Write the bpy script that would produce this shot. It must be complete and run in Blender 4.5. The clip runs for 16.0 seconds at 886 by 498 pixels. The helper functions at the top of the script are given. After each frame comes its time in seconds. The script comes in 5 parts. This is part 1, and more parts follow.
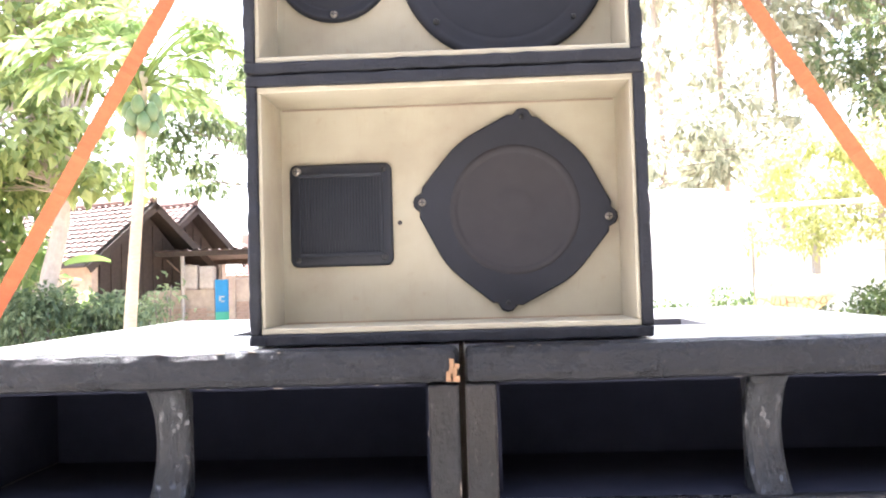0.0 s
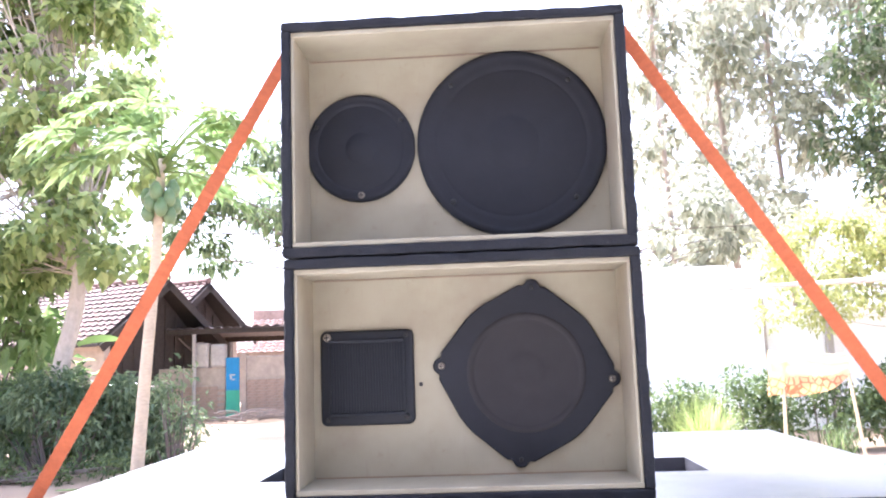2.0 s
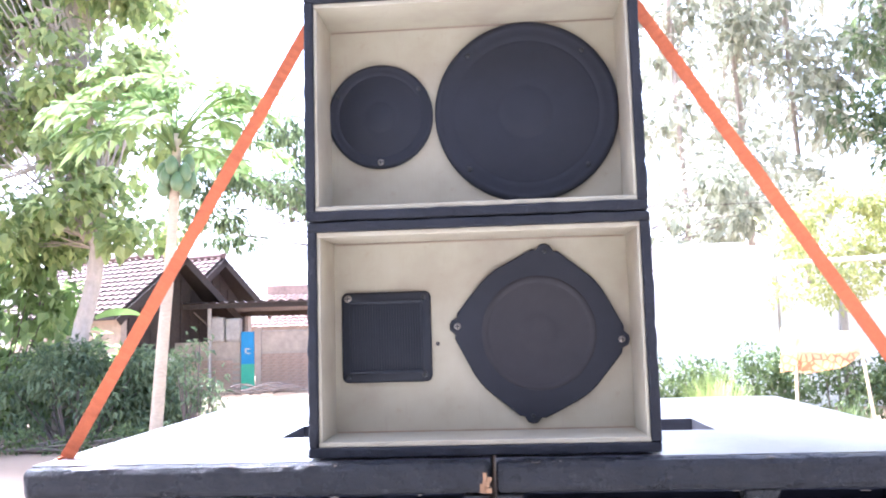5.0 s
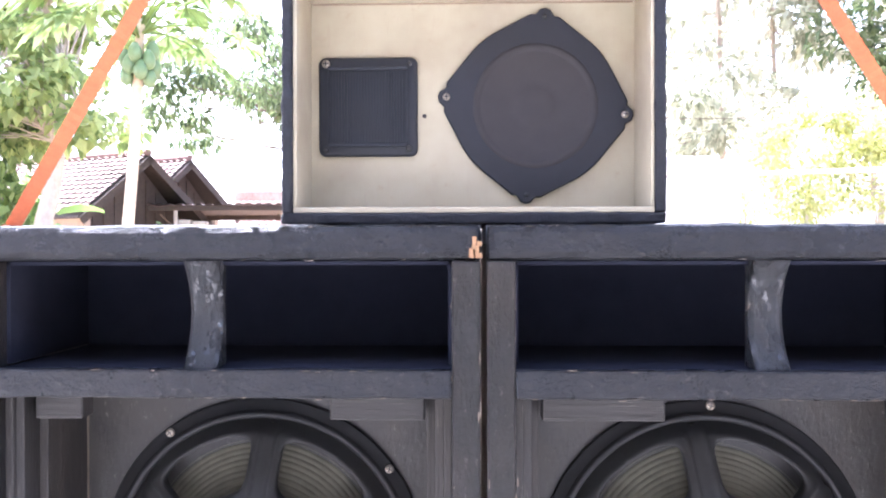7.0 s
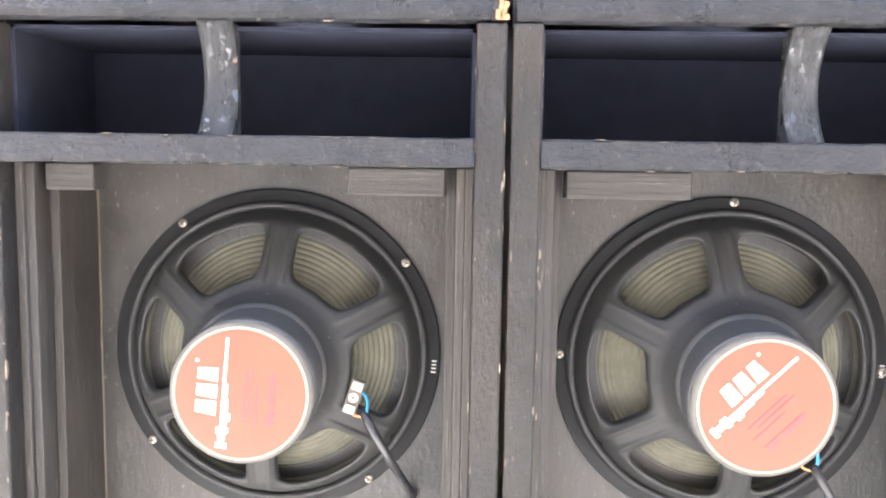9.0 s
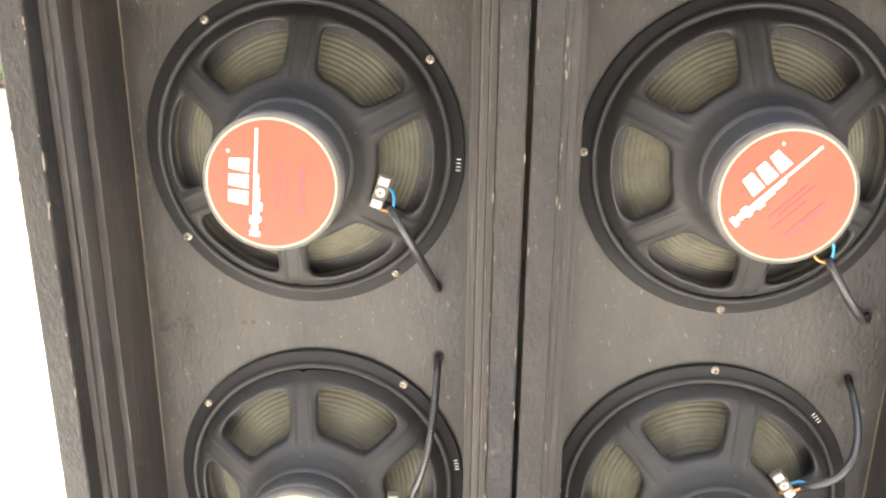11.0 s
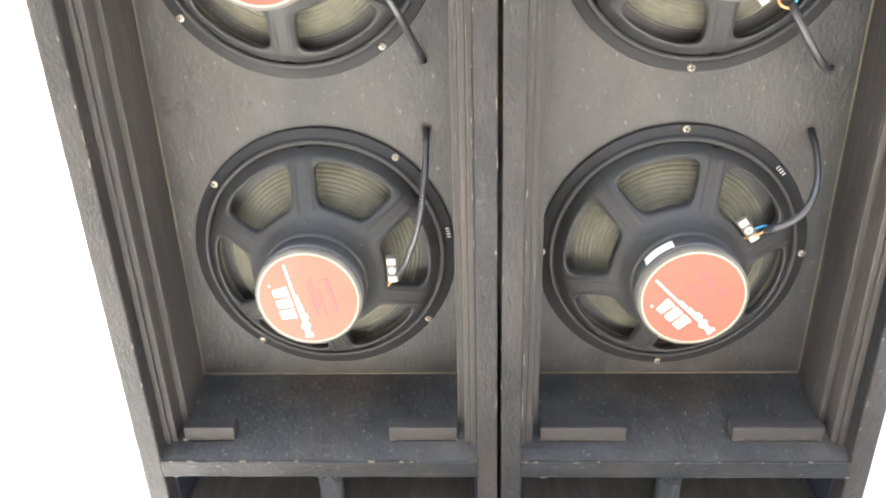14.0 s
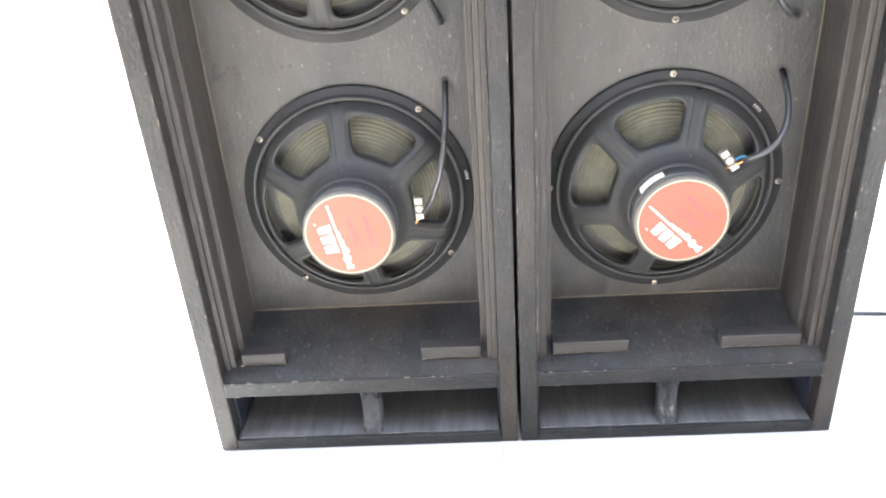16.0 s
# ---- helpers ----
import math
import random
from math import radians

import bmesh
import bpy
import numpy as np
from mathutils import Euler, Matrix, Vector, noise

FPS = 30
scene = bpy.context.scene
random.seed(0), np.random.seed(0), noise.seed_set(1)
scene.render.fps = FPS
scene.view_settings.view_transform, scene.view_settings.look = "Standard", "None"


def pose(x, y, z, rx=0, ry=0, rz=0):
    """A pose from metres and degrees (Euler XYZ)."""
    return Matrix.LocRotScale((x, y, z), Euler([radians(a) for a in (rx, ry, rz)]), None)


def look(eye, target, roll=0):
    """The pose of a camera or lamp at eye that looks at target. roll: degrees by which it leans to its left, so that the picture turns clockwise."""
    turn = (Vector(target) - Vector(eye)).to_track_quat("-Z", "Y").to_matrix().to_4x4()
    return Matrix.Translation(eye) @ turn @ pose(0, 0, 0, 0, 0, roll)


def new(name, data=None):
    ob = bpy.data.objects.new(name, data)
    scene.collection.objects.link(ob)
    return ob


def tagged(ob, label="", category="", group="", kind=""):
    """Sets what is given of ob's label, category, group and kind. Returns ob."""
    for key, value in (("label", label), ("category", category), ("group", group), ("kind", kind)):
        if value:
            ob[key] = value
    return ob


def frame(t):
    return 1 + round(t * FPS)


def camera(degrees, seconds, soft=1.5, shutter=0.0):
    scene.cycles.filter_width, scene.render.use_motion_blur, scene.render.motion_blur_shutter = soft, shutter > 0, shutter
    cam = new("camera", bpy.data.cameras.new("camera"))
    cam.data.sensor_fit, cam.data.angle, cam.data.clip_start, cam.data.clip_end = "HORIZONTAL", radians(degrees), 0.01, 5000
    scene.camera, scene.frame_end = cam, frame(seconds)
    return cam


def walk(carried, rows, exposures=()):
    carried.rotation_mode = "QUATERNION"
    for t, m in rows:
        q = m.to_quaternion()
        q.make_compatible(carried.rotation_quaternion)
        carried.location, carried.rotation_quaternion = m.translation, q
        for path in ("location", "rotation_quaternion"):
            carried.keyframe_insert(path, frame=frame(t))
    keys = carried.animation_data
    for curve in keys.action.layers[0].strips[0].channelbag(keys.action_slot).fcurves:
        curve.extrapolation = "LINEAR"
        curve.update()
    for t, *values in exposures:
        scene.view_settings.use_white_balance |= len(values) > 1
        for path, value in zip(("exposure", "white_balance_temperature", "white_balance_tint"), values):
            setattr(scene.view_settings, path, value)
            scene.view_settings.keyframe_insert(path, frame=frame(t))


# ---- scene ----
cam = camera(58.0, 16.0, soft=2.0)
PATH = [
    (0, (0.016, -0.747, 1.315), (-0.064, 1.25, 1.391), -1.7),
    (0.5, (0.018, -0.775, 1.356), (-0.069, 1.213, 1.553), -1.6),
    (1, (0.034, -0.79, 1.364), (-0.068, 1.185, 1.663), -1.7),
    (1.5, (0.027, -0.82, 1.4), (-0.075, 1.155, 1.701), -2.2),
    (2, (0.015, -0.841, 1.414), (-0.084, 1.14, 1.67), -2.0),
    (2.5, (0.01, -0.886, 1.42), (-0.122, 1.093, 1.681), -1.5),
    (3, (0.021, -0.904, 1.438), (-0.165, 1.072, 1.681), -0.8),
    (5.5, (0.004, -0.85, 1.364), (-0.112, 1.139, 1.527), -1.5),
    (6, (-0.011, -0.816, 1.323), (-0.101, 1.181, 1.372), -1.0),
    (6.5, (-0.015, -0.805, 1.279), (-0.062, 1.195, 1.277), -0.5),
    (7, (-0.016, -0.787, 1.233), (-0.077, 1.212, 1.222), -0.1),
    (7.5, (-0.02, -0.774, 1.186), (-0.079, 1.224, 1.142), 0.5),
    (8, (-0.031, -0.761, 1.154), (-0.085, 1.235, 1.041), 1.0),
    (8.5, (-0.033, -0.76, 1.121), (-0.078, 1.233, 0.954), 1.0),
    (9, (-0.039, -0.77, 1.08), (-0.095, 1.22, 0.879), 0.9),
    (9.5, (-0.046, -0.792, 1.052), (-0.127, 1.19, 0.796), 0.3),
    (12, (-0.04, -0.788, 1.005), (-0.135, 1.071, 0.275), 0.8),
    (12.5, (-0.035, -0.805, 0.967), (-0.072, 1.047, 0.214), 1.1),
    (13, (-0.031, -0.848, 0.938), (-0.065, 0.965, 0.094), 0.4),
    (13.5, (-0.024, -0.874, 0.931), (-0.085, 0.927, 0.062), -0.8),
    (14, (-0.027, -0.898, 0.932), (-0.115, 0.894, 0.049), -1.8),
    (14.5, (-0.031, -0.936, 0.929), (-0.145, 0.852, 0.04), -2.0),
    (15, (-0.034, -0.951, 0.927), (-0.124, 0.814, -0.01), -2.2),
    (15.5, (-0.039, -1.009, 0.952), (-0.208, 0.735, -0.013), -5.7),
    (16, (-0.048, -1.064, 0.962), (-0.149, 0.693, 0.012), -4.2),
]
EXPOSURES = [
    (0.0, 3.57, 6050, 18), (0.5, 3.68, 5900, 17), (1.0, 3.22, 5650, 20), (3.0, 3.01, 5500, 24), (5.5, 3.25, 5250, 23), (6.5, 3.30, 5350, 23), (7.0, 3.71, 5450, 23), (7.5, 4.30, 5500, 19), (8.0, 4.53, 5600, 17), (9.5, 4.83, 6350, 13), (12.0, 4.26, 6900, 11), (12.5, 4.35, 6800, 11), (13.5, 4.61, 6450, 9), (16.0, 4.55, 6050, 9),
]
walk(cam, [(t, look(eye, target, roll)) for t, eye, target, roll in PATH], EXPOSURES)

# ---- light ----
SUN_AZ, SUN_EL = -48.0, 58.0
world = bpy.data.worlds.new("hazy_sky")
scene.world = world
world.use_nodes = True
wn = world.node_tree
sky = wn.nodes.new("ShaderNodeTexSky")
sky.sky_type = "NISHITA"
sky.sun_disc = False
sky.sun_elevation = radians(SUN_EL)
sky.sun_rotation = radians(SUN_AZ)
sky.air_density, sky.dust_density, sky.ozone_density = 1.0, 4.0, 1.0
sat = wn.nodes.new("ShaderNodeHueSaturation")
sat.inputs["Saturation"].default_value = 0.6
wn.links.new(sky.outputs[0], sat.inputs["Color"])
wn.links.new(sat.outputs[0], wn.nodes["Background"].inputs[0])
wn.nodes["Background"].inputs[1].default_value = 0.12

sun_data = bpy.data.lights.new("sun", "SUN")
sun_data.energy, sun_data.angle, sun_data.color = 3.6, radians(16), (1.0, 0.95, 0.87)
sun = new("sun", sun_data)
_a, _e = radians(SUN_AZ), radians(SUN_EL)
sun_from = Vector((math.sin(_a) * math.cos(_e), math.cos(_a) * math.cos(_e), math.sin(_e)))
sun.matrix_world = look(sun_from * 30, (0, 0, 0))


# ---- materials ----
def nodes_of(name):
    m = bpy.data.materials.new(name)
    m.use_nodes = True
    nt = m.node_tree
    return m, nt, nt.nodes["Principled BSDF"]


def coords(nt, scale=(1, 1, 1), kind="Object"):
    tc = nt.nodes.new("ShaderNodeTexCoord")
    mp = nt.nodes.new("ShaderNodeMapping")
    mp.inputs["Scale"].default_value = scale
    nt.links.new(tc.outputs[kind], mp.inputs["Vector"])
    return mp.outputs["Vector"]


def noise_node(nt, vec, scale, detail=5, rough=0.6):
    n = nt.nodes.new("ShaderNodeTexNoise")
    n.inputs["Scale"].default_value = scale
    n.inputs["Detail"].default_value = detail
    n.inputs["Roughness"].default_value = rough
    nt.links.new(vec, n.inputs["Vector"])
    return n.outputs["Fac"]


def ramp(nt, fac, stops):
    r = nt.nodes.new("ShaderNodeValToRGB")
    el = r.color_ramp.elements
    while len(el) < len(stops):
        el.new(0.5)
    for e, (p, c) in zip(el, stops):
        e.position = p
        e.color = (*c, 1) if len(c) == 3 else c
    nt.links.new(fac, r.inputs["Fac"])
    return r.outputs["Color"]


def mixc(nt, fac, a, b, mode="MIX"):
    mx = nt.nodes.new("ShaderNodeMix")
    mx.data_type, mx.blend_type = "RGBA", mode
    for sock, v in ((mx.inputs[0], fac), (mx.inputs[6], a), (mx.inputs[7], b)):
        if isinstance(v, (int, float)):
            sock.default_value = v
        elif isinstance(v, tuple):
            sock.default_value = (*v, 1)
        else:
            nt.links.new(v, sock)
    return mx.outputs[2]


def bump(nt, bsdf, height, strength=0.3, dist=0.002):
    b = nt.nodes.new("ShaderNodeBump")
    b.inputs["Strength"].default_value = strength
    b.inputs["Distance"].default_value = dist
    nt.links.new(height, b.inputs["Height"])
    nt.links.new(b.outputs["Normal"], bsdf.inputs["Normal"])


def plain(name, col, rough=0.6, metal=0.0, grain=60.0, vary=0.25, bumpy=0.15, dist=0.001, spec=0.5, stretch=(1, 1, 1), sheen_rough=0.12):
    """A surface of one colour with broad stains, fine grain, uneven gloss and slight relief."""
    m, nt, b = nodes_of(name)
    v = coords(nt, stretch)
    fine, broad = noise_node(nt, v, grain, 6), noise_node(nt, v, grain / 12, 4)
    lo, hi = tuple(max(0, c * (1 - vary)) for c in col), tuple(min(1, c * (1 + vary)) for c in col)
    c1 = ramp(nt, fine, [(0.3, lo), (0.7, hi)])
    c2 = ramp(nt, broad, [(0.3, lo), (0.7, hi)])
    nt.links.new(mixc(nt, 0.5, c1, c2), b.inputs["Base Color"])
    rr = nt.nodes.new("ShaderNodeMapRange")
    rr.inputs["To Min"].default_value, rr.inputs["To Max"].default_value = max(0.02, rough - sheen_rough), min(1, rough + sheen_rough)
    nt.links.new(broad, rr.inputs["Value"])
    nt.links.new(rr.outputs[0], b.inputs["Roughness"])
    b.inputs["Metallic"].default_value = metal
    b.inputs["Specular IOR Level"].default_value = spec
    bump(nt, b, fine, bumpy, dist)
    return m


def black_paint(name, col, rough, dusty, wear, scale=(1, 1, 1), dist=0.0015, smears=0.4):
    """Brushed black paint on board: rough relief, pale scuffs, brown dust."""
    m, nt, b = nodes_of(name)
    v = coords(nt, scale)
    fine, mid, broad = noise_node(nt, v, 140, 6, 0.7), noise_node(nt, v, 28, 5), noise_node(nt, v, 5, 3)
    base = ramp(nt, mid, [(0.3, tuple(c * 0.75 for c in col)), (0.7, tuple(c * 1.3 for c in col))])
    dust = ramp(nt, broad, [(0.42, (0, 0, 0)), (0.75, (dusty,) * 3)])
    c = mixc(nt, dust, base, (0.055, 0.043, 0.031))
    v2 = coords(nt, (scale[0] * 1.3, scale[1] * 1.3, min(1, scale[2] * 1.6)))
    smear = noise_node(nt, v2, 11, 6, 0.68)
    c = mixc(nt, ramp(nt, smear, [(0.50, (0, 0, 0)), (0.72, (min(1, smears),) * 3)]), c, (0.040, 0.039, 0.037))
    c = mixc(nt, ramp(nt, smear, [(0.28, (0.75,) * 3), (0.44, (0, 0, 0))]), c, tuple(0.35 * k for k in col))
    scuff = ramp(nt, fine, [(0.60, (0, 0, 0)), (0.70, (wear,) * 3)])
    c = mixc(nt, scuff, c, (0.20, 0.18, 0.155))
    nt.links.new(c, b.inputs["Base Color"])
    rr = nt.nodes.new("ShaderNodeMapRange")
    rr.inputs["To Min"].default_value, rr.inputs["To Max"].default_value = rough - 0.2, rough + 0.25
    nt.links.new(smear, rr.inputs["Value"])
    nt.links.new(rr.outputs[0], b.inputs["Roughness"])
    hsum = nt.nodes.new("ShaderNodeMath")
    hsum.operation = "ADD"
    nt.links.new(fine, hsum.inputs[0])
    nt.links.new(mid, hsum.inputs[1])
    b.inputs["Specular IOR Level"].default_value = 0.4
    bump(nt, b, hsum.outputs[0], 0.8, dist)
    return m


MAT_CAB = black_paint("black_brushed_paint", (0.010, 0.011, 0.012), 0.36, 0.25, 0.4, (0.8, 1, 1.2), dist=0.003)
MAT_STILE = black_paint("black_dripped_paint", (0.011, 0.011, 0.011), 0.34, 0.45, 0.35, (1.2, 1.2, 0.6), dist=0.004, smears=0.4)
MAT_GLOSS = black_paint("thick_glossy_brush_paint", (0.009, 0.010, 0.012), 0.28, 0.15, 0.2, (0.7, 1, 1), dist=0.006)
MAT_SCOOP = black_paint("runny_glossy_paint", (0.020, 0.022, 0.024), 0.26, 0.2, 0.2, (1.6, 1.6, 0.35), dist=0.008)
# beads and runs of thicker, shinier paint
for m_, thresh, stretch, spec in ((MAT_CAB, 0.68, (1, 1, 1), 0.18), (MAT_STILE, 0.64, (1, 1, 0.4), 0.2), (MAT_GLOSS, 0.67, (0.7, 1, 1), 0.22), (MAT_SCOOP, 0.57, (1, 1, 0.35), 0.4)):
    nt_, b_ = m_.node_tree, m_.node_tree.nodes["Principled BSDF"]
    bead = noise_node(nt_, coords(nt_, stretch), 170, 4, 0.6)
    nt_.links.new(ramp(nt_, bead, [(thresh, (0.04,) * 3), (thresh + 0.06, (1, 1, 1))]), b_.inputs["Coat Weight"])
    b_.inputs["Coat Roughness"].default_value = 0.06
    b_.inputs["Specular IOR Level"].default_value = spec
MAT_WORN = plain("worn_bare_edge", (0.13, 0.105, 0.08), 0.75, grain=120, vary=0.5)
MAT_PLY_FLAT = black_paint("stained_plywood_cleat", (0.023, 0.021, 0.019), 0.55, 0.25, 0.4, (0.12, 3.0, 3.0), smears=0.5)
MAT_CAB_IN = black_paint("dusty_black_board", (0.015, 0.015, 0.014), 0.38, 0.6, 0.6, (1.2, 1, 0.6), dist=0.0016, smears=0.7)
MAT_PLY = black_paint("stained_plywood_edge", (0.022, 0.020, 0.018), 0.55, 0.4, 0.8, (3.0, 3.0, 0.12), smears=0.7)
# Blue-tinted black, lifted a little to stand for haze over the ports.
MAT_PORT = plain("port_haze_black_board", (0.021, 0.023, 0.034), 0.95, grain=30, spec=0.06)
# Lower port boards: dust, plus a paler tone for ground-bounced light and haze.
MAT_PORT_LIT_DUST = plain("bounce_lit_dusty_port_board", (0.070, 0.071, 0.072), 0.9, grain=22, vary=0.6, stretch=(3, 0.4, 1))
MAT_BASKET = plain("black_cast_basket", (0.017, 0.017, 0.016), 0.62, grain=120, vary=0.2, bumpy=0.1, sheen_rough=0.08)
MAT_RIM = plain("black_enamel_rim", (0.020, 0.020, 0.020), 0.52, grain=90, vary=0.2, bumpy=0.05, spec=0.3)
MAT_MAGNET = plain("dark_ferrite", (0.030, 0.030, 0.030), 0.5, grain=80)
MAT_PLATE = plain("zinc_magnet_plate", (0.085, 0.08, 0.07), 0.8, grain=90, spec=0.15)
MAT_LABEL = plain("red_paper_label", (0.20, 0.029, 0.009), 0.42, grain=25, vary=0.14, bumpy=0.03)
MAT_LABEL_INK = plain("dark_red_ink", (0.30, 0.025, 0.025), 0.5, grain=60)
MAT_WHITE_INK = plain("white_print", (0.50, 0.48, 0.45), 0.5, grain=60, vary=0.06)
MAT_CREAM_RING = plain("cream_label_edge", (0.27, 0.23, 0.165), 0.6, grain=50, vary=0.1)
MAT_SCREW = plain("zinc_screw", (0.36, 0.32, 0.26), 0.45, metal=0.8, grain=200)
MAT_CABLE = plain("black_cable", (0.025, 0.025, 0.026), 0.35, grain=200)
MAT_BLUE_WIRE = plain("blue_wire", (0.03, 0.22, 0.40), 0.4, grain=200)
MAT_COPPER = plain("copper_wire", (0.50, 0.24, 0.10), 0.4, metal=0.7, grain=200)
MAT_CARPET = black_paint("black_flock_box", (0.011, 0.012, 0.016), 0.8, 0.1, 0.1, dist=0.004)
MAT_DRIVER = plain("dark_speaker_cone", (0.009, 0.010, 0.015), 0.7, grain=40, vary=0.3)
MAT_DIA_CONE = plain("grey_brown_cone", (0.022, 0.019, 0.020), 0.75, grain=35, vary=0.3)
MAT_TWEETER = plain("black_plastic", (0.008, 0.010, 0.015), 0.6, grain=80, vary=0.2)
MAT_STRAP = plain("orange_webbing", (0.52, 0.13, 0.042), 0.75, grain=300, vary=0.18, bumpy=0.4)


def cone_paper():
    m, nt, b = nodes_of("ribbed_cone_paper")
    v = coords(nt)
    n1 = noise_node(nt, v, 25, 5)
    nt.links.new(ramp(nt, n1, [(0.3, (0.065, 0.062, 0.045)), (0.7, (0.12, 0.115, 0.082))]), b.inputs["Base Color"])
    b.inputs["Roughness"].default_value = 0.85
    bump(nt, b, noise_node(nt, v, 220, 4), 0.2, 0.001)
    return m


def cream_paint():
    """Cream paint on board, cracked and stained brown along the top and the corners' joints."""
    m, nt, b = nodes_of("cream_painted_board")
    v = coords(nt)
    n1, n2 = noise_node(nt, v, 7, 5), noise_node(nt, v, 60, 6, 0.7)
    c = ramp(nt, n1, [(0.3, (0.29, 0.245, 0.17)), (0.5, (0.365, 0.325, 0.225)), (0.75, (0.42, 0.38, 0.275))])
    st = ramp(nt, n2, [(0.60, (0, 0, 0)), (0.72, (0.35,) * 3)])
    c = mixc(nt, st, c, (0.27, 0.20, 0.13))
    wv = coords(nt, (55, 55, 7))
    cr = noise_node(nt, wv, 2.2, 6, 0.75)
    crm = ramp(nt, cr, [(0.60, (0, 0, 0)), (0.66, (0.3,) * 3)])
    c = mixc(nt, crm, c, (0.31, 0.26, 0.19))
    nt.links.new(c, b.inputs["Base Color"])
    b.inputs["Roughness"].default_value = 0.55
    bump(nt, b, cr, 0.35, 0.0012)
    return m


MAT_SEAM = plain("brown_seam_dirt", (0.26, 0.19, 0.13), 0.9)
MAT_CONE = cone_paper()
MAT_CREAM = cream_paint()


def leaf_mat(name, a, b_, trans=0.45):
    m, nt, b = nodes_of(name)
    g = nt.nodes.new("ShaderNodeNewGeometry")
    c = ramp(nt, g.outputs["Random Per Island"], [(0.0, a), (1.0, b_)])
    nt.links.new(c, b.inputs["Base Color"])
    b.inputs["Roughness"].default_value = 0.55
    tr = nt.nodes.new("ShaderNodeBsdfTranslucent")
    nt.links.new(c, tr.inputs["Color"])
    mx = nt.nodes.new("ShaderNodeMixShader")
    mx.inputs[0].default_value = trans
    nt.links.new(b.outputs[0], mx.inputs[1])
    nt.links.new(tr.outputs[0], mx.inputs[2])
    nt.links.new(mx.outputs[0], nt.nodes["Material Output"].inputs[0])
    return m


LEAF_BROAD = leaf_mat("broad_leaves", (0.19, 0.27, 0.10), (0.55, 0.62, 0.27), 0.68)
LEAF_PAPAYA = leaf_mat("papaya_leaves", (0.14, 0.22, 0.075), (0.36, 0.46, 0.18), 0.6)
LEAF_DARK = leaf_mat("dark_leaves", (0.065, 0.10, 0.045), (0.21, 0.26, 0.12), 0.55)
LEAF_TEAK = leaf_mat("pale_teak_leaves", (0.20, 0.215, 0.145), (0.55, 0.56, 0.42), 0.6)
LEAF_LIME = leaf_mat("lime_leaves", (0.28, 0.32, 0.10), (0.56, 0.56, 0.24), 0.5)
LEAF_HEDGE = leaf_mat("hedge_leaves", (0.05, 0.085, 0.03), (0.21, 0.27, 0.10))
LEAF_CASSAVA = leaf_mat("cassava_leaves", (0.085, 0.13, 0.065), (0.25, 0.31, 0.16), 0.5)
LEAF_GRASS = leaf_mat("grass_blades", (0.22, 0.30, 0.08), (0.44, 0.50, 0.18), 0.5)
LEAF_BANANA = leaf_mat("banana_leaf", (0.16, 0.26, 0.07), (0.28, 0.38, 0.12))
MAT_BARK = plain("pale_bark", (0.33, 0.27, 0.21), 0.9, grain=20, vary=0.35, bumpy=0.6, dist=0.01, stretch=(1, 1, 0.4))
MAT_BARK_PALE = plain("whitish_bark", (0.46, 0.40, 0.33), 0.9, grain=16, vary=0.3, bumpy=0.6, dist=0.01, stretch=(1, 1, 0.6))
MAT_BARK_DARK = plain("grey_bark", (0.17, 0.135, 0.115), 0.9, grain=14, vary=0.35, bumpy=0.6, dist=0.01, stretch=(1, 1, 0.4))
MAT_PAPAYA_BARK = plain("papaya_bark", (0.47, 0.385, 0.27), 0.85, grain=18, vary=0.25, bumpy=0.5, dist=0.008, stretch=(1, 1, 2.5))
MAT_FRUIT = plain("green_papaya_skin", (0.12, 0.19, 0.09), 0.45, grain=20, vary=0.2)
MAT_TILE = plain("brown_clay_tile", (0.17, 0.105, 0.085), 0.85, grain=9, vary=0.45, bumpy=0.3, dist=0.004)
MAT_BRICK = plain("weathered_brick", (0.38, 0.27, 0.21), 0.9, grain=12, vary=0.4, bumpy=0.4, dist=0.004)
MAT_MORTAR = plain("grey_mortar", (0.40, 0.34, 0.28), 0.95, grain=15, vary=0.3, bumpy=0.4, dist=0.004)
MAT_PLASTER = plain("stained_plaster", (0.42, 0.345, 0.28), 0.95, grain=6, vary=0.35, bumpy=0.3, dist=0.004)
MAT_WHITEWALL = plain("white_washed_wall", (0.88, 0.875, 0.85), 0.9, grain=4, vary=0.08, bumpy=0.2, dist=0.004)
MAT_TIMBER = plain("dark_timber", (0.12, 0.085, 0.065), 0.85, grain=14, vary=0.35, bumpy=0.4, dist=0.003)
MAT_GABLE = plain("very_dark_timber", (0.045, 0.034, 0.028), 0.9, grain=14, vary=0.4)
MAT_SHEET = plain("rusty_sheet_roof", (0.13, 0.10, 0.09), 0.7, grain=5, vary=0.4)
MAT_CONC = plain("grey_concrete", (0.42, 0.38, 0.34), 0.9, grain=14, vary=0.25)
MAT_BLUE = plain("blue_painted_sheet", (0.02, 0.24, 0.50), 0.5, grain=8, vary=0.2)
MAT_GREEN = plain("green_painted_sheet", (0.06, 0.40, 0.26), 0.5, grain=8, vary=0.2)
MAT_BAMBOO = plain("pale_bamboo", (0.58, 0.47, 0.30), 0.7, grain=16, vary=0.2, stretch=(1, 1, 0.2))
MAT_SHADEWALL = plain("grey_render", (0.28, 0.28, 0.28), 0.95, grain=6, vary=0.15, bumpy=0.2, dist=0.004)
MAT_DARK = plain("dark_interior", (0.03, 0.026, 0.024), 0.9, grain=8)


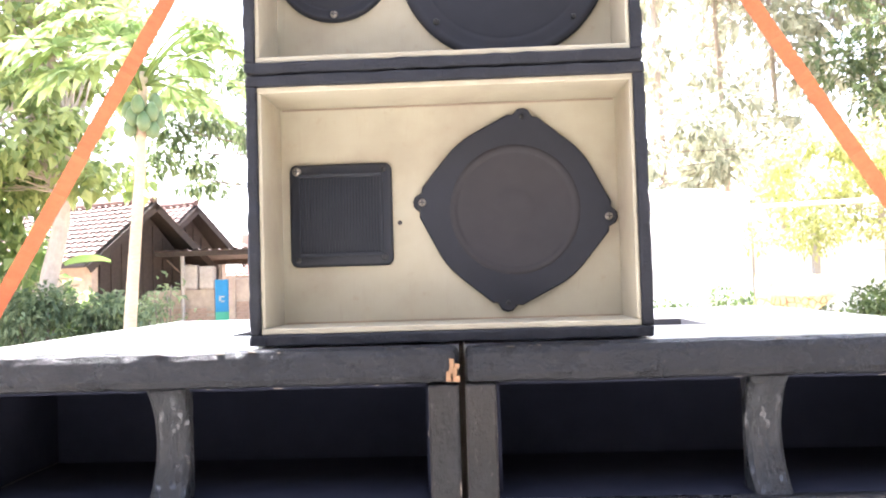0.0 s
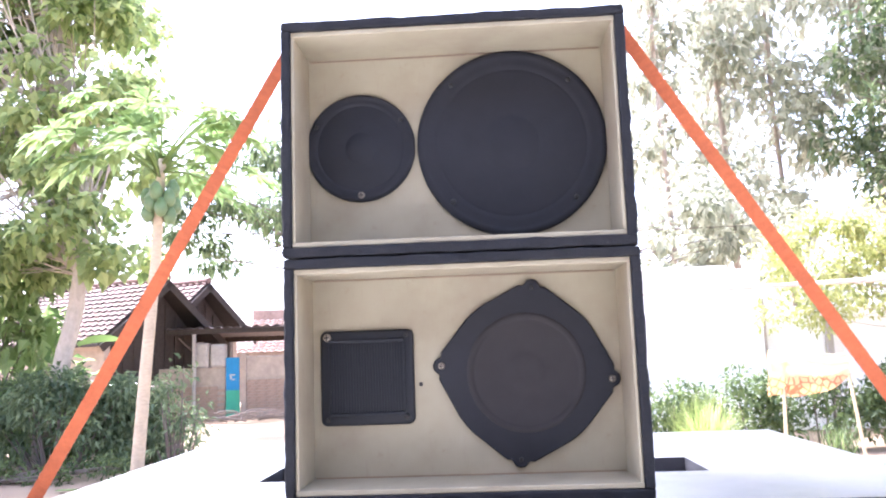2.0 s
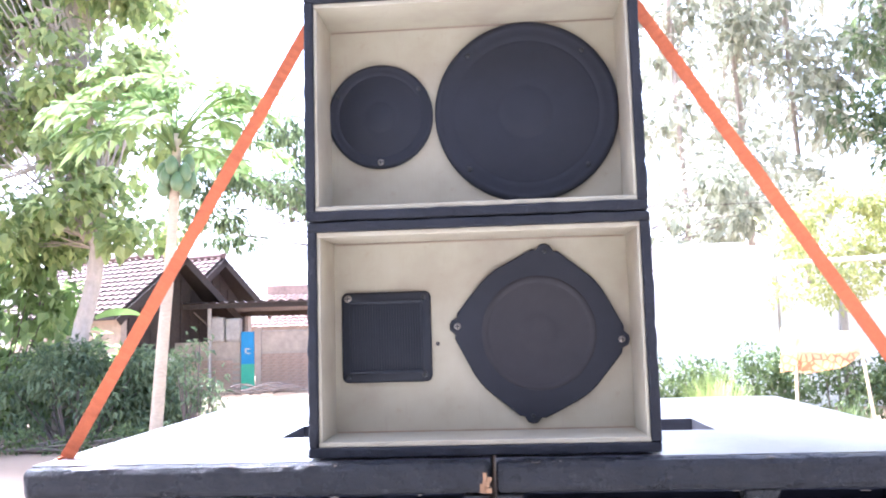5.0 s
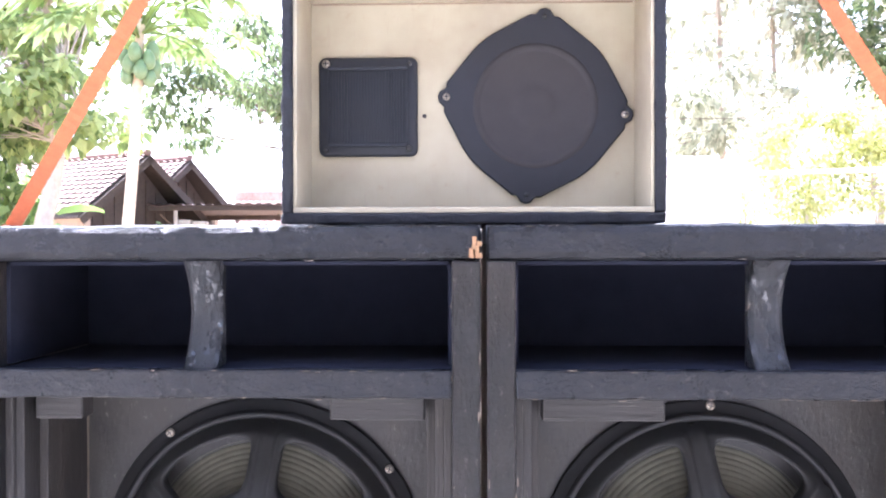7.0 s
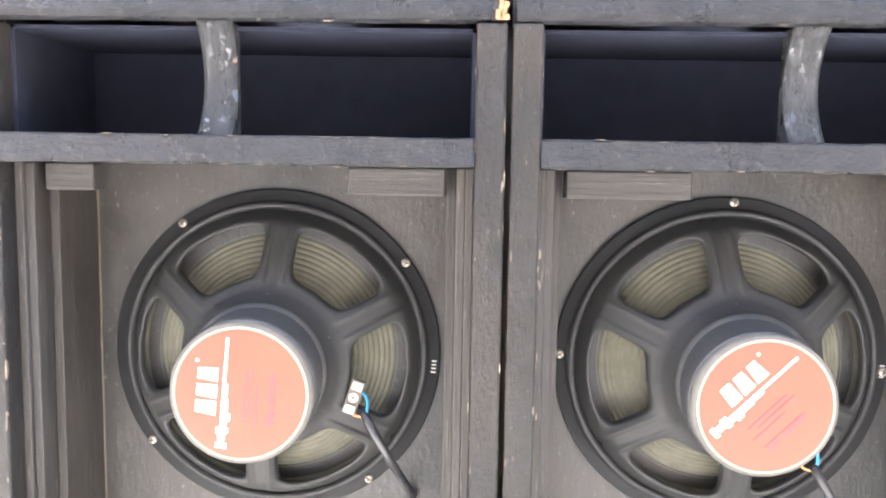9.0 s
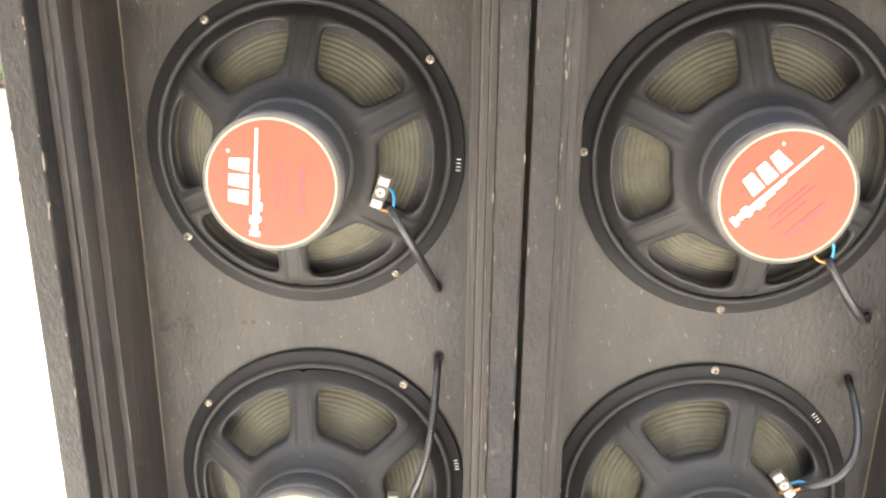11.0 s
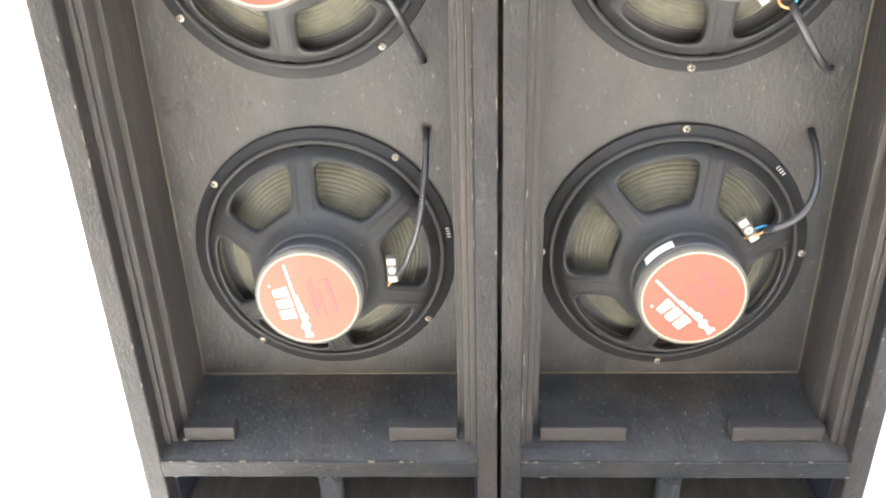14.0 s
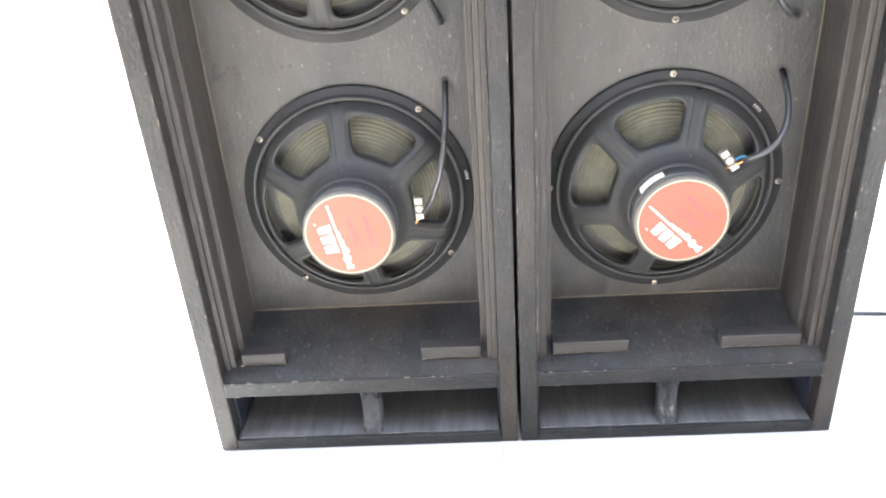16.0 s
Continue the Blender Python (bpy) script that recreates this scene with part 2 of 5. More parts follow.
def ground_mat():
    m, nt, b = nodes_of("sandy_yard_soil")
    v = coords(nt)
    n1, n2, n3 = noise_node(nt, v, 0.35, 4), noise_node(nt, v, 6, 6), noise_node(nt, v, 60, 5)
    c = ramp(nt, n1, [(0.35, (0.25, 0.175, 0.115)), (0.65, (0.35, 0.26, 0.18))])
    c = mixc(nt, ramp(nt, n2, [(0.5, (0, 0, 0)), (0.75, (0.5,) * 3)]), c, (0.30, 0.22, 0.15))
    nt.links.new(c, b.inputs["Base Color"])
    b.inputs["Roughness"].default_value = 0.95
    bump(nt, b, n3, 0.5, 0.01)
    return m


def cloth_mat():
    m, nt, b = nodes_of("patterned_cotton")
    v = coords(nt)
    vor = nt.nodes.new("ShaderNodeTexVoronoi")
    vor.feature = "DISTANCE_TO_EDGE"
    vor.inputs["Scale"].default_value = 13
    nt.links.new(v, vor.inputs["Vector"])
    sep = nt.nodes.new("ShaderNodeSeparateXYZ")
    nt.links.new(v, sep.inputs[0])
    band = ramp(nt, sep.outputs["Z"], [(0.0, (1, 1, 1)), (0.24, (1, 1, 1)), (0.29, (0, 0, 0))])
    spots = ramp(nt, vor.outputs["Distance"], [(0.05, (0.55, 0.22, 0.12)), (0.12, (0.70, 0.52, 0.30))])
    c = mixc(nt, band, (0.74, 0.62, 0.40), spots)
    nt.links.new(c, b.inputs["Base Color"])
    b.inputs["Roughness"].default_value = 0.9
    bump(nt, b, noise_node(nt, v, 30, 4), 0.3, 0.004)
    return m


MAT_GROUND = ground_mat()
MAT_CLOTH = cloth_mat()
MAT_PAVING = plain("pale_paving", (0.36, 0.35, 0.33), 0.6, grain=10, vary=0.06, bumpy=0.05)
MAT_JOINT = plain("pale_joint", (0.34, 0.33, 0.31), 0.9, grain=20)


# ---- mesh helpers ----
def mesh_of(bm, name, smooth=False):
    me = bpy.data.meshes.new(name)
    bm.normal_update()
    bm.to_mesh(me)
    bm.free()
    if smooth:
        me.polygons.foreach_set("use_smooth", [True] * len(me.polygons))
    return me


def part(name, bm, material, parent, label="", smooth=False):
    ob = new(name, mesh_of(bm, name, smooth))
    ob.data.materials.append(material)
    ob.parent = parent
    if label:
        ob["label"] = label
    return ob


def thing(name, at, label, category, group="", kind=""):
    ob = new(name)
    ob.empty_display_size = 0.05
    ob.location = at
    return tagged(ob, label, category, group, kind)


def solid(name, bm, material, at, label, category="", group="", kind="", smooth=False):
    ob = new(name, mesh_of(bm, name, smooth))
    ob.data.materials.append(material)
    ob.location = at
    return tagged(ob, label, category, group, kind)


def box(bm, x0, x1, y0, y1, z0, z1, bevel=0.0, seg=2, m=None):
    r = bmesh.ops.create_cube(bm, size=1.0)
    vs = r["verts"]
    mt = Matrix.Translation(((x0 + x1) / 2, (y0 + y1) / 2, (z0 + z1) / 2)) @ Matrix.Diagonal((x1 - x0, y1 - y0, z1 - z0, 1))
    bmesh.ops.transform(bm, matrix=(m @ mt) if m else mt, verts=vs)
    if bevel:
        es = list({e for v in vs for e in v.link_edges})
        bmesh.ops.bevel(bm, geom=es, offset=bevel, segments=seg, affect="EDGES", profile=0.5)
    return bm


def boxes(*args, bevel=0.0):
    bm = bmesh.new()
    for a in args:
        box(bm, *a, bevel=bevel)
    return bm


def lathe(prof, n=48, centre=(0, 0, 0), bm=None, a0=0.0, a1=2 * math.pi):
    """Turns a profile of (radius, y) about the y axis."""
    bm = bm or bmesh.new()
    full = abs(a1 - a0 - 2 * math.pi) < 1e-6
    cols = n if full else n + 1
    rings = []
    for r, y in prof:
        if r < 1e-6:
            v = bm.verts.new((centre[0], centre[1] + y, centre[2]))
            rings.append([v] * cols)
        else:
            rings.append([bm.verts.new((centre[0] + r * math.cos(a0 + (a1 - a0) * k / n), centre[1] + y, centre[2] + r * math.sin(a0 + (a1 - a0) * k / n))) for k in range(cols)])
    for p, q in zip(rings, rings[1:]):
        for k in range(n):
            j = (k + 1) % cols
            f = list(dict.fromkeys((p[k], p[j], q[j], q[k])))
            if len(f) > 2:
                bm.faces.new(f)
    return bm


def tube(points, radius, bm=None, n=8, taper=None):
    """A round tube through points; taper: radius at the end."""
    bm = bm or bmesh.new()
    pts = [Vector(p) for p in points]
    last = None
    for i, p in enumerate(pts):
        d = (pts[min(i + 1, len(pts) - 1)] - pts[max(i - 1, 0)]).normalized()
        side = d.cross(Vector((0.31, 0.17, 0.93)) if abs(d.z) < 0.9 else Vector((1, 0, 0))).normalized()
        up = side.cross(d)
        r = radius if taper is None else radius + (taper - radius) * i / (len(pts) - 1)
        ring = [bm.verts.new(p + r * (math.cos(2 * math.pi * k / n) * side + math.sin(2 * math.pi * k / n) * up)) for k in range(n)]
        if last:
            for k in range(n):
                bm.faces.new((last[k], last[(k + 1) % n], ring[(k + 1) % n], ring[k]))
        else:
            bm.faces.new(ring[::-1])
        last = ring
    bm.faces.new(last)
    return bm


def bend(a, b, sag, n=12):
    """Points on a curve from a to b that bulges by sag."""
    a, b, s = Vector(a), Vector(b), Vector(sag)
    return [a.lerp(b, k / n) + s * 4 * (k / n) * (1 - k / n) for k in range(n + 1)]


def ragged(bm, amount, seed):
    bmesh.ops.subdivide_edges(bm, edges=[e for e in bm.edges if e.calc_length() > 0.05], cuts=24, use_grid_fill=True)
    for v in bm.verts:
        v.co += Vector(noise.noise_vector(v.co * 90 + Vector((seed, 0, 0)))) * amount
    return bm


# ---- ground ----
bm = bmesh.new()
xs = [-400, -120, -40] + [-20 + 1.0 * k for k in range(41)] + [40, 120, 400]
ys = [-400, -60, -12] + [-6 + 1.0 * k for k in range(37)] + [45, 120, 400]
grid = [[bm.verts.new((x, y, -0.012 + (0.03 * noise.noise((x * 0.3, y * 0.3, 0)) if (abs(x) > 3 or y > 2.5) else 0) + min(0.17, max(0.0, 0.035 * (y - 11.0))))) for x in xs] for y in ys]
for r0, r1 in zip(grid, grid[1:]):
    for k in range(len(xs) - 1):
        bm.faces.new((r0[k], r0[k + 1], r1[k + 1], r1[k]))
solid("ground", bm, MAT_GROUND, (0, 0, -0.03), "sandy pale brown earth of a village yard and lane", "ground", kind="structure", smooth=True)

TOP = 1.2525


# ---- bass cabinets ----
def scooped(x0, x1, z0, z1, depth, scoop, n=44):
    """An upright board whose front edge is hollowed backwards."""
    bm = bmesh.new()
    left, right = [], []
    for k in range(n + 1):
        s = k / n
        z = z0 + (z1 - z0) * s
        y = 0.004 + scoop * math.sin(math.pi * s) ** 0.8
        rnd = 0.004
        left.append((bm.verts.new((x0, y + rnd, z)), bm.verts.new((x0 + rnd, y, z)), bm.verts.new((x1 - rnd, y, z)), bm.verts.new((x1, y + rnd, z)), bm.verts.new((x1, depth, z)), bm.verts.new((x0, depth, z))))
    for a, b in zip(left, left[1:]):
        for k in range(6):
            j = (k + 1) % 6
            bm.faces.new((a[k], a[j], b[j], b[k]))
    bm.faces.new(left[0][::-1])
    bm.faces.new(left[-1])
    return bm


CAB_W, CAB_D = 0.5235, 0.69


def bass_cabinet(cx, side):
    """One tall bass cabinet; side is -1 or 1: on which side of it the seam to its neighbour lies (towards -side)."""
    root = thing("bass_cabinet", (cx, 0, 0), "tall black-painted plywood bass cabinet standing on pale ground, scuffed edges", "loudspeaker cabinet", "bass cabinets")
    h, d = CAB_W / 2, CAB_D
    inner, outer = -side, side  # direction of the seam and of the open side
    t_in, t_out = 0.029, 0.031
    # side boards
    for s, t in ((inner, t_in), (outer, t_out)):
        x0, x1 = sorted((s * h, s * (h - t)))
        part("side_panel", boxes((x0, x1, 0, d, 0.0, TOP - 0.0355), bevel=0.0025), MAT_STILE, root)
        part("side_top_strip", boxes((x0, x1, 0.023, d, TOP - 0.0356, TOP - 0.0182)), MAT_CAB, root)
        x2, x3 = sorted((s * (h - t), s * (h - t - 0.004)))
        # Thin dark sheets added on the port sides to stand for deep shade.
        for z0, z1 in ((0.0225, 0.1185), (1.110, TOP - 0.0365)):
            part("port_lining", boxes((x2, x3, 0.03, d - 0.02, z0, z1)), MAT_PORT, root)
    xl, xr = (-h + (t_in if inner < 0 else t_out)), (h - (t_in if inner > 0 else t_out))
    # lid with a hand slot through it
    a, b = sorted((side * (-0.07), side * 0.028))
    bm = boxes((-h, a, 0.022, d, TOP - 0.018, TOP), (b, h, 0.022, d, TOP - 0.018, TOP), (a, b, 0.022, 0.225, TOP - 0.018, TOP), (a, b, 0.355, d, TOP - 0.018, TOP))
    part("top_panel", bm, MAT_TOP, root, "glossy black top board with a hand slot")
    part("top_rail", ragged(boxes((-h, h, 0.0, 0.0215, TOP - 0.035, TOP + 0.0005), bevel=0.008), 0.0014, side * 5.0), MAT_GLOSS, root)
    part("bottom_panel", boxes((xl, xr, 0.0, d, 0.0, 0.022), bevel=0.002), MAT_CAB, root)
    # Dark sheet added under the lid, deepening the shade in the port.
    part("port_ceiling", boxes((xl, xr, 0.03, d - 0.02, TOP - 0.0405, TOP - 0.0365)), MAT_PORT, root)
    part("back_panel", boxes((xl, xr, d - 0.018, d, 0.022, TOP - 0.0185)), MAT_PORT, root)
    # Added inner boards, set far forward to give the ports an even hazy tone.
    for z0, z1 in ((0.0225, 0.1185), (1.1085, TOP - 0.041)):
        part("port_back", boxes((xl + 0.0045, xr - 0.0045, 0.20, 0.212, z0, z1)), MAT_PORT if z0 > 1 else MAT_PORT_LIT_DUST, root)
    # Added floor sheet whose pale colour stands for light bounced into the port.
    part("port_floor", boxes((xl + 0.0045, xr - 0.0045, 0.006, 0.199, 0.0224, 0.0244)), MAT_PORT_LIT_DUST, root, "lower port floor, dusty and coloured paler for bounced light")
    # port boards
    bm = bmesh.new()
    for y0, y1, za, zb in ((0.0, 0.15, 0.148, 0.197), (0.15, 0.52, 0.197, 0.21)):
        v = [bm.verts.new(p) for p in ((xl, y0, za - 0.028), (xr, y0, za - 0.028), (xr, y1, zb - 0.028), (xl, y1, zb - 0.028), (xl, y0, za), (xr, y0, za), (xr, y1, zb), (xl, y1, zb))]
        for f in ((0, 3, 2, 1), (4, 5, 6, 7), (0, 1, 5, 4), (2, 3, 7, 6), (0, 4, 7, 3), (1, 2, 6, 5)):
            bm.faces.new([v[k] for k in f])
    part("lower_port_board", bm, MAT_CAB_IN, root)
    part("lower_rail", ragged(boxes((xl, xr, -0.002, 0.012, 0.119, 0.1485), bevel=0.0025), 0.0010, side * 9.0), MAT_CAB, root)
    part("upper_port_board", boxes((xl, xr, 0.0125, 0.68, 1.0815, 1.107)), MAT_PORT, root)
    part("upper_rail", ragged(boxes((xl, xr, -0.002, 0.012, 1.0805, 1.109), bevel=0.0025), 0.0010, side * 7.0), MAT_GLOSS, root)
    part("baffle", boxes((xl, xr, 0.15, 0.168, 0.19, 1.0835)), MAT_CAB_IN, root, "dusty black inner board that carries the drivers")
    # battens up both sides, in steps like stacked plywood
    for s, t in ((inner, t_in), (outer, t_out)):
        xb = s * (h - t)
        for w0, w1, y0 in ((0.0, 0.0085, 0.026), (0.0085, 0.0175, 0.031), (0.0175, 0.0275, 0.060)):
            x0, x1 = sorted((xb - s * w0, xb - s * w1))
            part("batten", boxes((x0, x1, y0, 0.1495, 0.150, 1.080), bevel=0.0012), MAT_PLY, root, "brown worn plywood batten")
        x0, x1 = sorted((xb - s * 0.0275, xb - s * 0.0290))
        part("dust_seam", boxes((x0, x1, 0.1482, 0.1497, 0.197, 1.080)), MAT_DUST, root)
        # cleats in the corners
        low, high = ((0.10, 0.098) if side < 0 else (0.125, 0.125)) if s == inner else ((0.075, 0.05) if side < 0 else (0.13, 0.05))
        for z0, z1, run in ((0.158, 0.182, low), (1.052, 1.080, high)):
            x0, x1 = sorted((xb - s * 0.0285, xb - s * (0.0285 + run)))
            bm = boxes((x0, x1, 0.032, 0.058, z0, z1), bevel=0.002)
            cl = part("cleat", bm, MAT_PLY_FLAT, root, "short plywood corner cleat")
            if z0 < 1:
                rw = random.Random(int(run * 1000) + side)
                bm = bmesh.new()
                for _ in range(70):
                    x = rw.uniform(x0 + 0.003, x1 - 0.003)
                    w, l = rw.uniform(0.001, 0.006), rw.uniform(0.0005, 0.0016)
                    box(bm, x - w, x + w, 0.0316, 0.034, z0 + 0.001, z0 + 0.001 + 2 * l)
                tagged(part("bare_edge", bm, MAT_WORN, cl, "pale bare-wood edge"), kind="stuff")
    part("dust_seam", boxes((xl + 0.029, xr - 0.029, 0.1482, 0.1497, 0.1960, 0.1985)), MAT_DUST, root)
    # scooped dividers of the two ports
    for z0, z1, xc in ((1.109, TOP - 0.0352, side * 0.0205), (0.0222, 0.1195, side * -0.0105)):
        part("port_divider", scooped(xc - 0.017, xc + 0.017, z0, z1, 0.040, 0.024 if z0 > 1 else 0.018), MAT_SCOOP, root, "port divider with a hollowed front edge", smooth=False)
    return root


MAT_DUST = plain("brown_dust", (0.105, 0.085, 0.060), 0.95, grain=40, vary=0.5)
MAT_TOP = black_paint("glossy_black_top", (0.040, 0.040, 0.046), 0.40, 0.1, 0.15, dist=0.0012)
MAT_TOP.node_tree.nodes["Principled BSDF"].inputs["Specular IOR Level"].default_value = 1.0
MAT_TOP.node_tree.nodes["Principled BSDF"].inputs["Coat Weight"].default_value = 0.9
MAT_TOP.node_tree.nodes["Principled BSDF"].inputs["Coat Roughness"].default_value = 0.32
cab_l = bass_cabinet(-0.2645, -1)
cab_r = bass_cabinet(0.2645, 1)
bm = bmesh.new()
rg = random.Random(77)
for k in range(9):
    x, z = rg.uniform(-0.011, -0.003), TOP - rg.uniform(0.014, 0.030)
    box(bm, x - rg.uniform(0.001, 0.004), x + rg.uniform(0.001, 0.003), -0.0012 - 0.0004 * k % 0.001, 0.003, z - rg.uniform(0.001, 0.006), z + rg.uniform(0.001, 0.005))
for v in bm.verts:
    v.co.x += 0.0012 * noise.noise(v.co * 400)
    v.co.z += 0.0016 * noise.noise(v.co * 300)
chip = part("bare_wood_chip", bm, plain("bare_wood", (0.26, 0.145, 0.07), 0.8, grain=60, stretch=(1, 1, 0.2)), cab_l, "chipped corner of bare orange wood")
chip.location = (0.2645, 0, 0)


def edge_wear(root, seed):
    """Flakes of missing paint along the front edges, too small to pick apart."""
    rk = random.Random(seed)
    bm = bmesh.new()
    h = CAB_W / 2
    for _ in range(55):
        x = rk.choice((-h + 0.0006, h - 0.0006, -h + 0.0295, h - 0.0295, -h + 0.0295, h - 0.0295)) + rk.gauss(0, 0.0009)
        x = max(-h + 0.0004, min(h - 0.0004, x))
        z = rk.uniform(0.15, 1.21)
        w, l = rk.uniform(0.0003, 0.0009), rk.uniform(0.001, 0.006) * rk.choice((1, 1, 2))
        v = [bm.verts.new((x + dx * w, -0.0005, z + dz * l)) for dx, dz in ((-1, -0.6), (0.1, -1), (1, -0.3), (0.8, 0.7), (0, 1), (-0.9, 0.5))]
        f = bm.faces.new(v)
        ex = bmesh.ops.extrude_face_region(bm, geom=[f])
        bmesh.ops.translate(bm, verts=[g for g in ex["geom"] if isinstance(g, bmesh.types.BMVert)], vec=(0, 0.0035, 0))
    for _ in range(34):
        z = rk.choice((TOP - 0.0345, TOP - 0.0012, 0.1478, 0.1198, 1.1085, 1.081)) + rk.gauss(0, 0.0006)
        x = rk.uniform(-h + 0.03, h - 0.03)
        y = -0.0005 if z > 1.2 else -0.0025
        w, l = rk.uniform(0.001, 0.005), rk.uniform(0.0002, 0.0007)
        v = [bm.verts.new((x + dx * w, y, z + dz * l)) for dx, dz in ((-1, -0.6), (0.1, -1), (1, -0.3), (0.8, 0.7), (0, 1), (-0.9, 0.5))]
        f = bm.faces.new(v)
        ex = bmesh.ops.extrude_face_region(bm, geom=[f])
        bmesh.ops.translate(bm, verts=[g for g in ex["geom"] if isinstance(g, bmesh.types.BMVert)], vec=(0, 0.0035, 0))
    bmesh.ops.recalc_face_normals(bm, faces=bm.faces)
    tagged(part("edge_wear", bm, MAT_WORN, root, "flaked pale bare-wood edge"), kind="stuff")


edge_wear(cab_l, 3)
edge_wear(cab_r, 4)


# ---- bass drivers ----
def disc_bar(bm, u0, u1, v0, v1, y, thick=0.0006):
    box(bm, u0, u1, y - thick, y, v0, v1)


def basket_height(r):
    """How far the cast basket stands out at radius r."""
    pts = ((0.078, -0.0825), (0.0835, -0.0735), (0.090, -0.0675), (0.100, -0.0610), (0.150, -0.0320), (0.157, -0.0270), (0.1635, -0.0170), (0.1685, -0.0090))
    for (ra, ya), (rb, yb) in zip(pts, pts[1:]):
        if r <= rb:
            return ya + (yb - ya) * max(0.0, (r - ra) / (rb - ra))
    return pts[-1][1]


def spoke_mesh(turn_deg, n=22, m=9):
    """One cast spoke with its share of rim and hub, up to the middle of the rounded window on either side."""
    bm = bmesh.new()
    for side in (-1, 1):
        rings = []
        for j in range(-1, m + 1):
            q = max(0, j) / m
            ring = []
            for k in range(n + 1):
                t = k / n
                f = math.pi * (0.5 - t)
                u, v = max(0.0, math.cos(f)) ** 0.42, math.copysign(abs(math.sin(f)) ** 0.42, math.sin(f))
                rw = 0.1240 + 0.0290 * v
                aw = radians(30) - u * (radians(30) - math.asin(0.0172 / rw))
                if t < 0.25:
                    ro, ao = 0.1685, radians(30) * (1 - t / 0.25)
                elif t <= 0.75:
                    ro, ao = 0.1685 + (0.078 - 0.1685) * (t - 0.25) / 0.5, 0.0
                else:
                    ro, ao = 0.078, radians(30) * (t - 0.75) / 0.25
                r, al = rw + (ro - rw) * q, aw + (ao - aw) * q
                d = r * math.sin(al)
                fade = max(0.0, min(1.0, (r - 0.088) / 0.012, (0.163 - r) / 0.008))
                y = basket_height(r) - 0.0036 * fade * math.exp(-((d - 0.0105) / 0.0022) ** 2)
                y += 0.0025 * max(0.0, 1 - q / 0.13)
                if j < 0:
                    y += 0.011
                a = radians(turn_deg) + side * al
                ring.append(bm.verts.new((r * math.cos(a), y, r * math.sin(a))))
            rings.append(ring)
        for p, q in zip(rings, rings[1:]):
            for k in range(n):
                f = (p[k], p[k + 1], q[k + 1], q[k])
                bm.faces.new(f if side > 0 else f[::-1])
    bmesh.ops.remove_doubles(bm, verts=bm.verts, dist=1e-5)
    return bm


MAT_PRINT = plain("grey_cable_print", (0.22, 0.22, 0.21), 0.6, grain=200)
MAT_TAG = plain("pale_solder_tag", (0.48, 0.46, 0.41), 0.5, metal=0.3, grain=200)


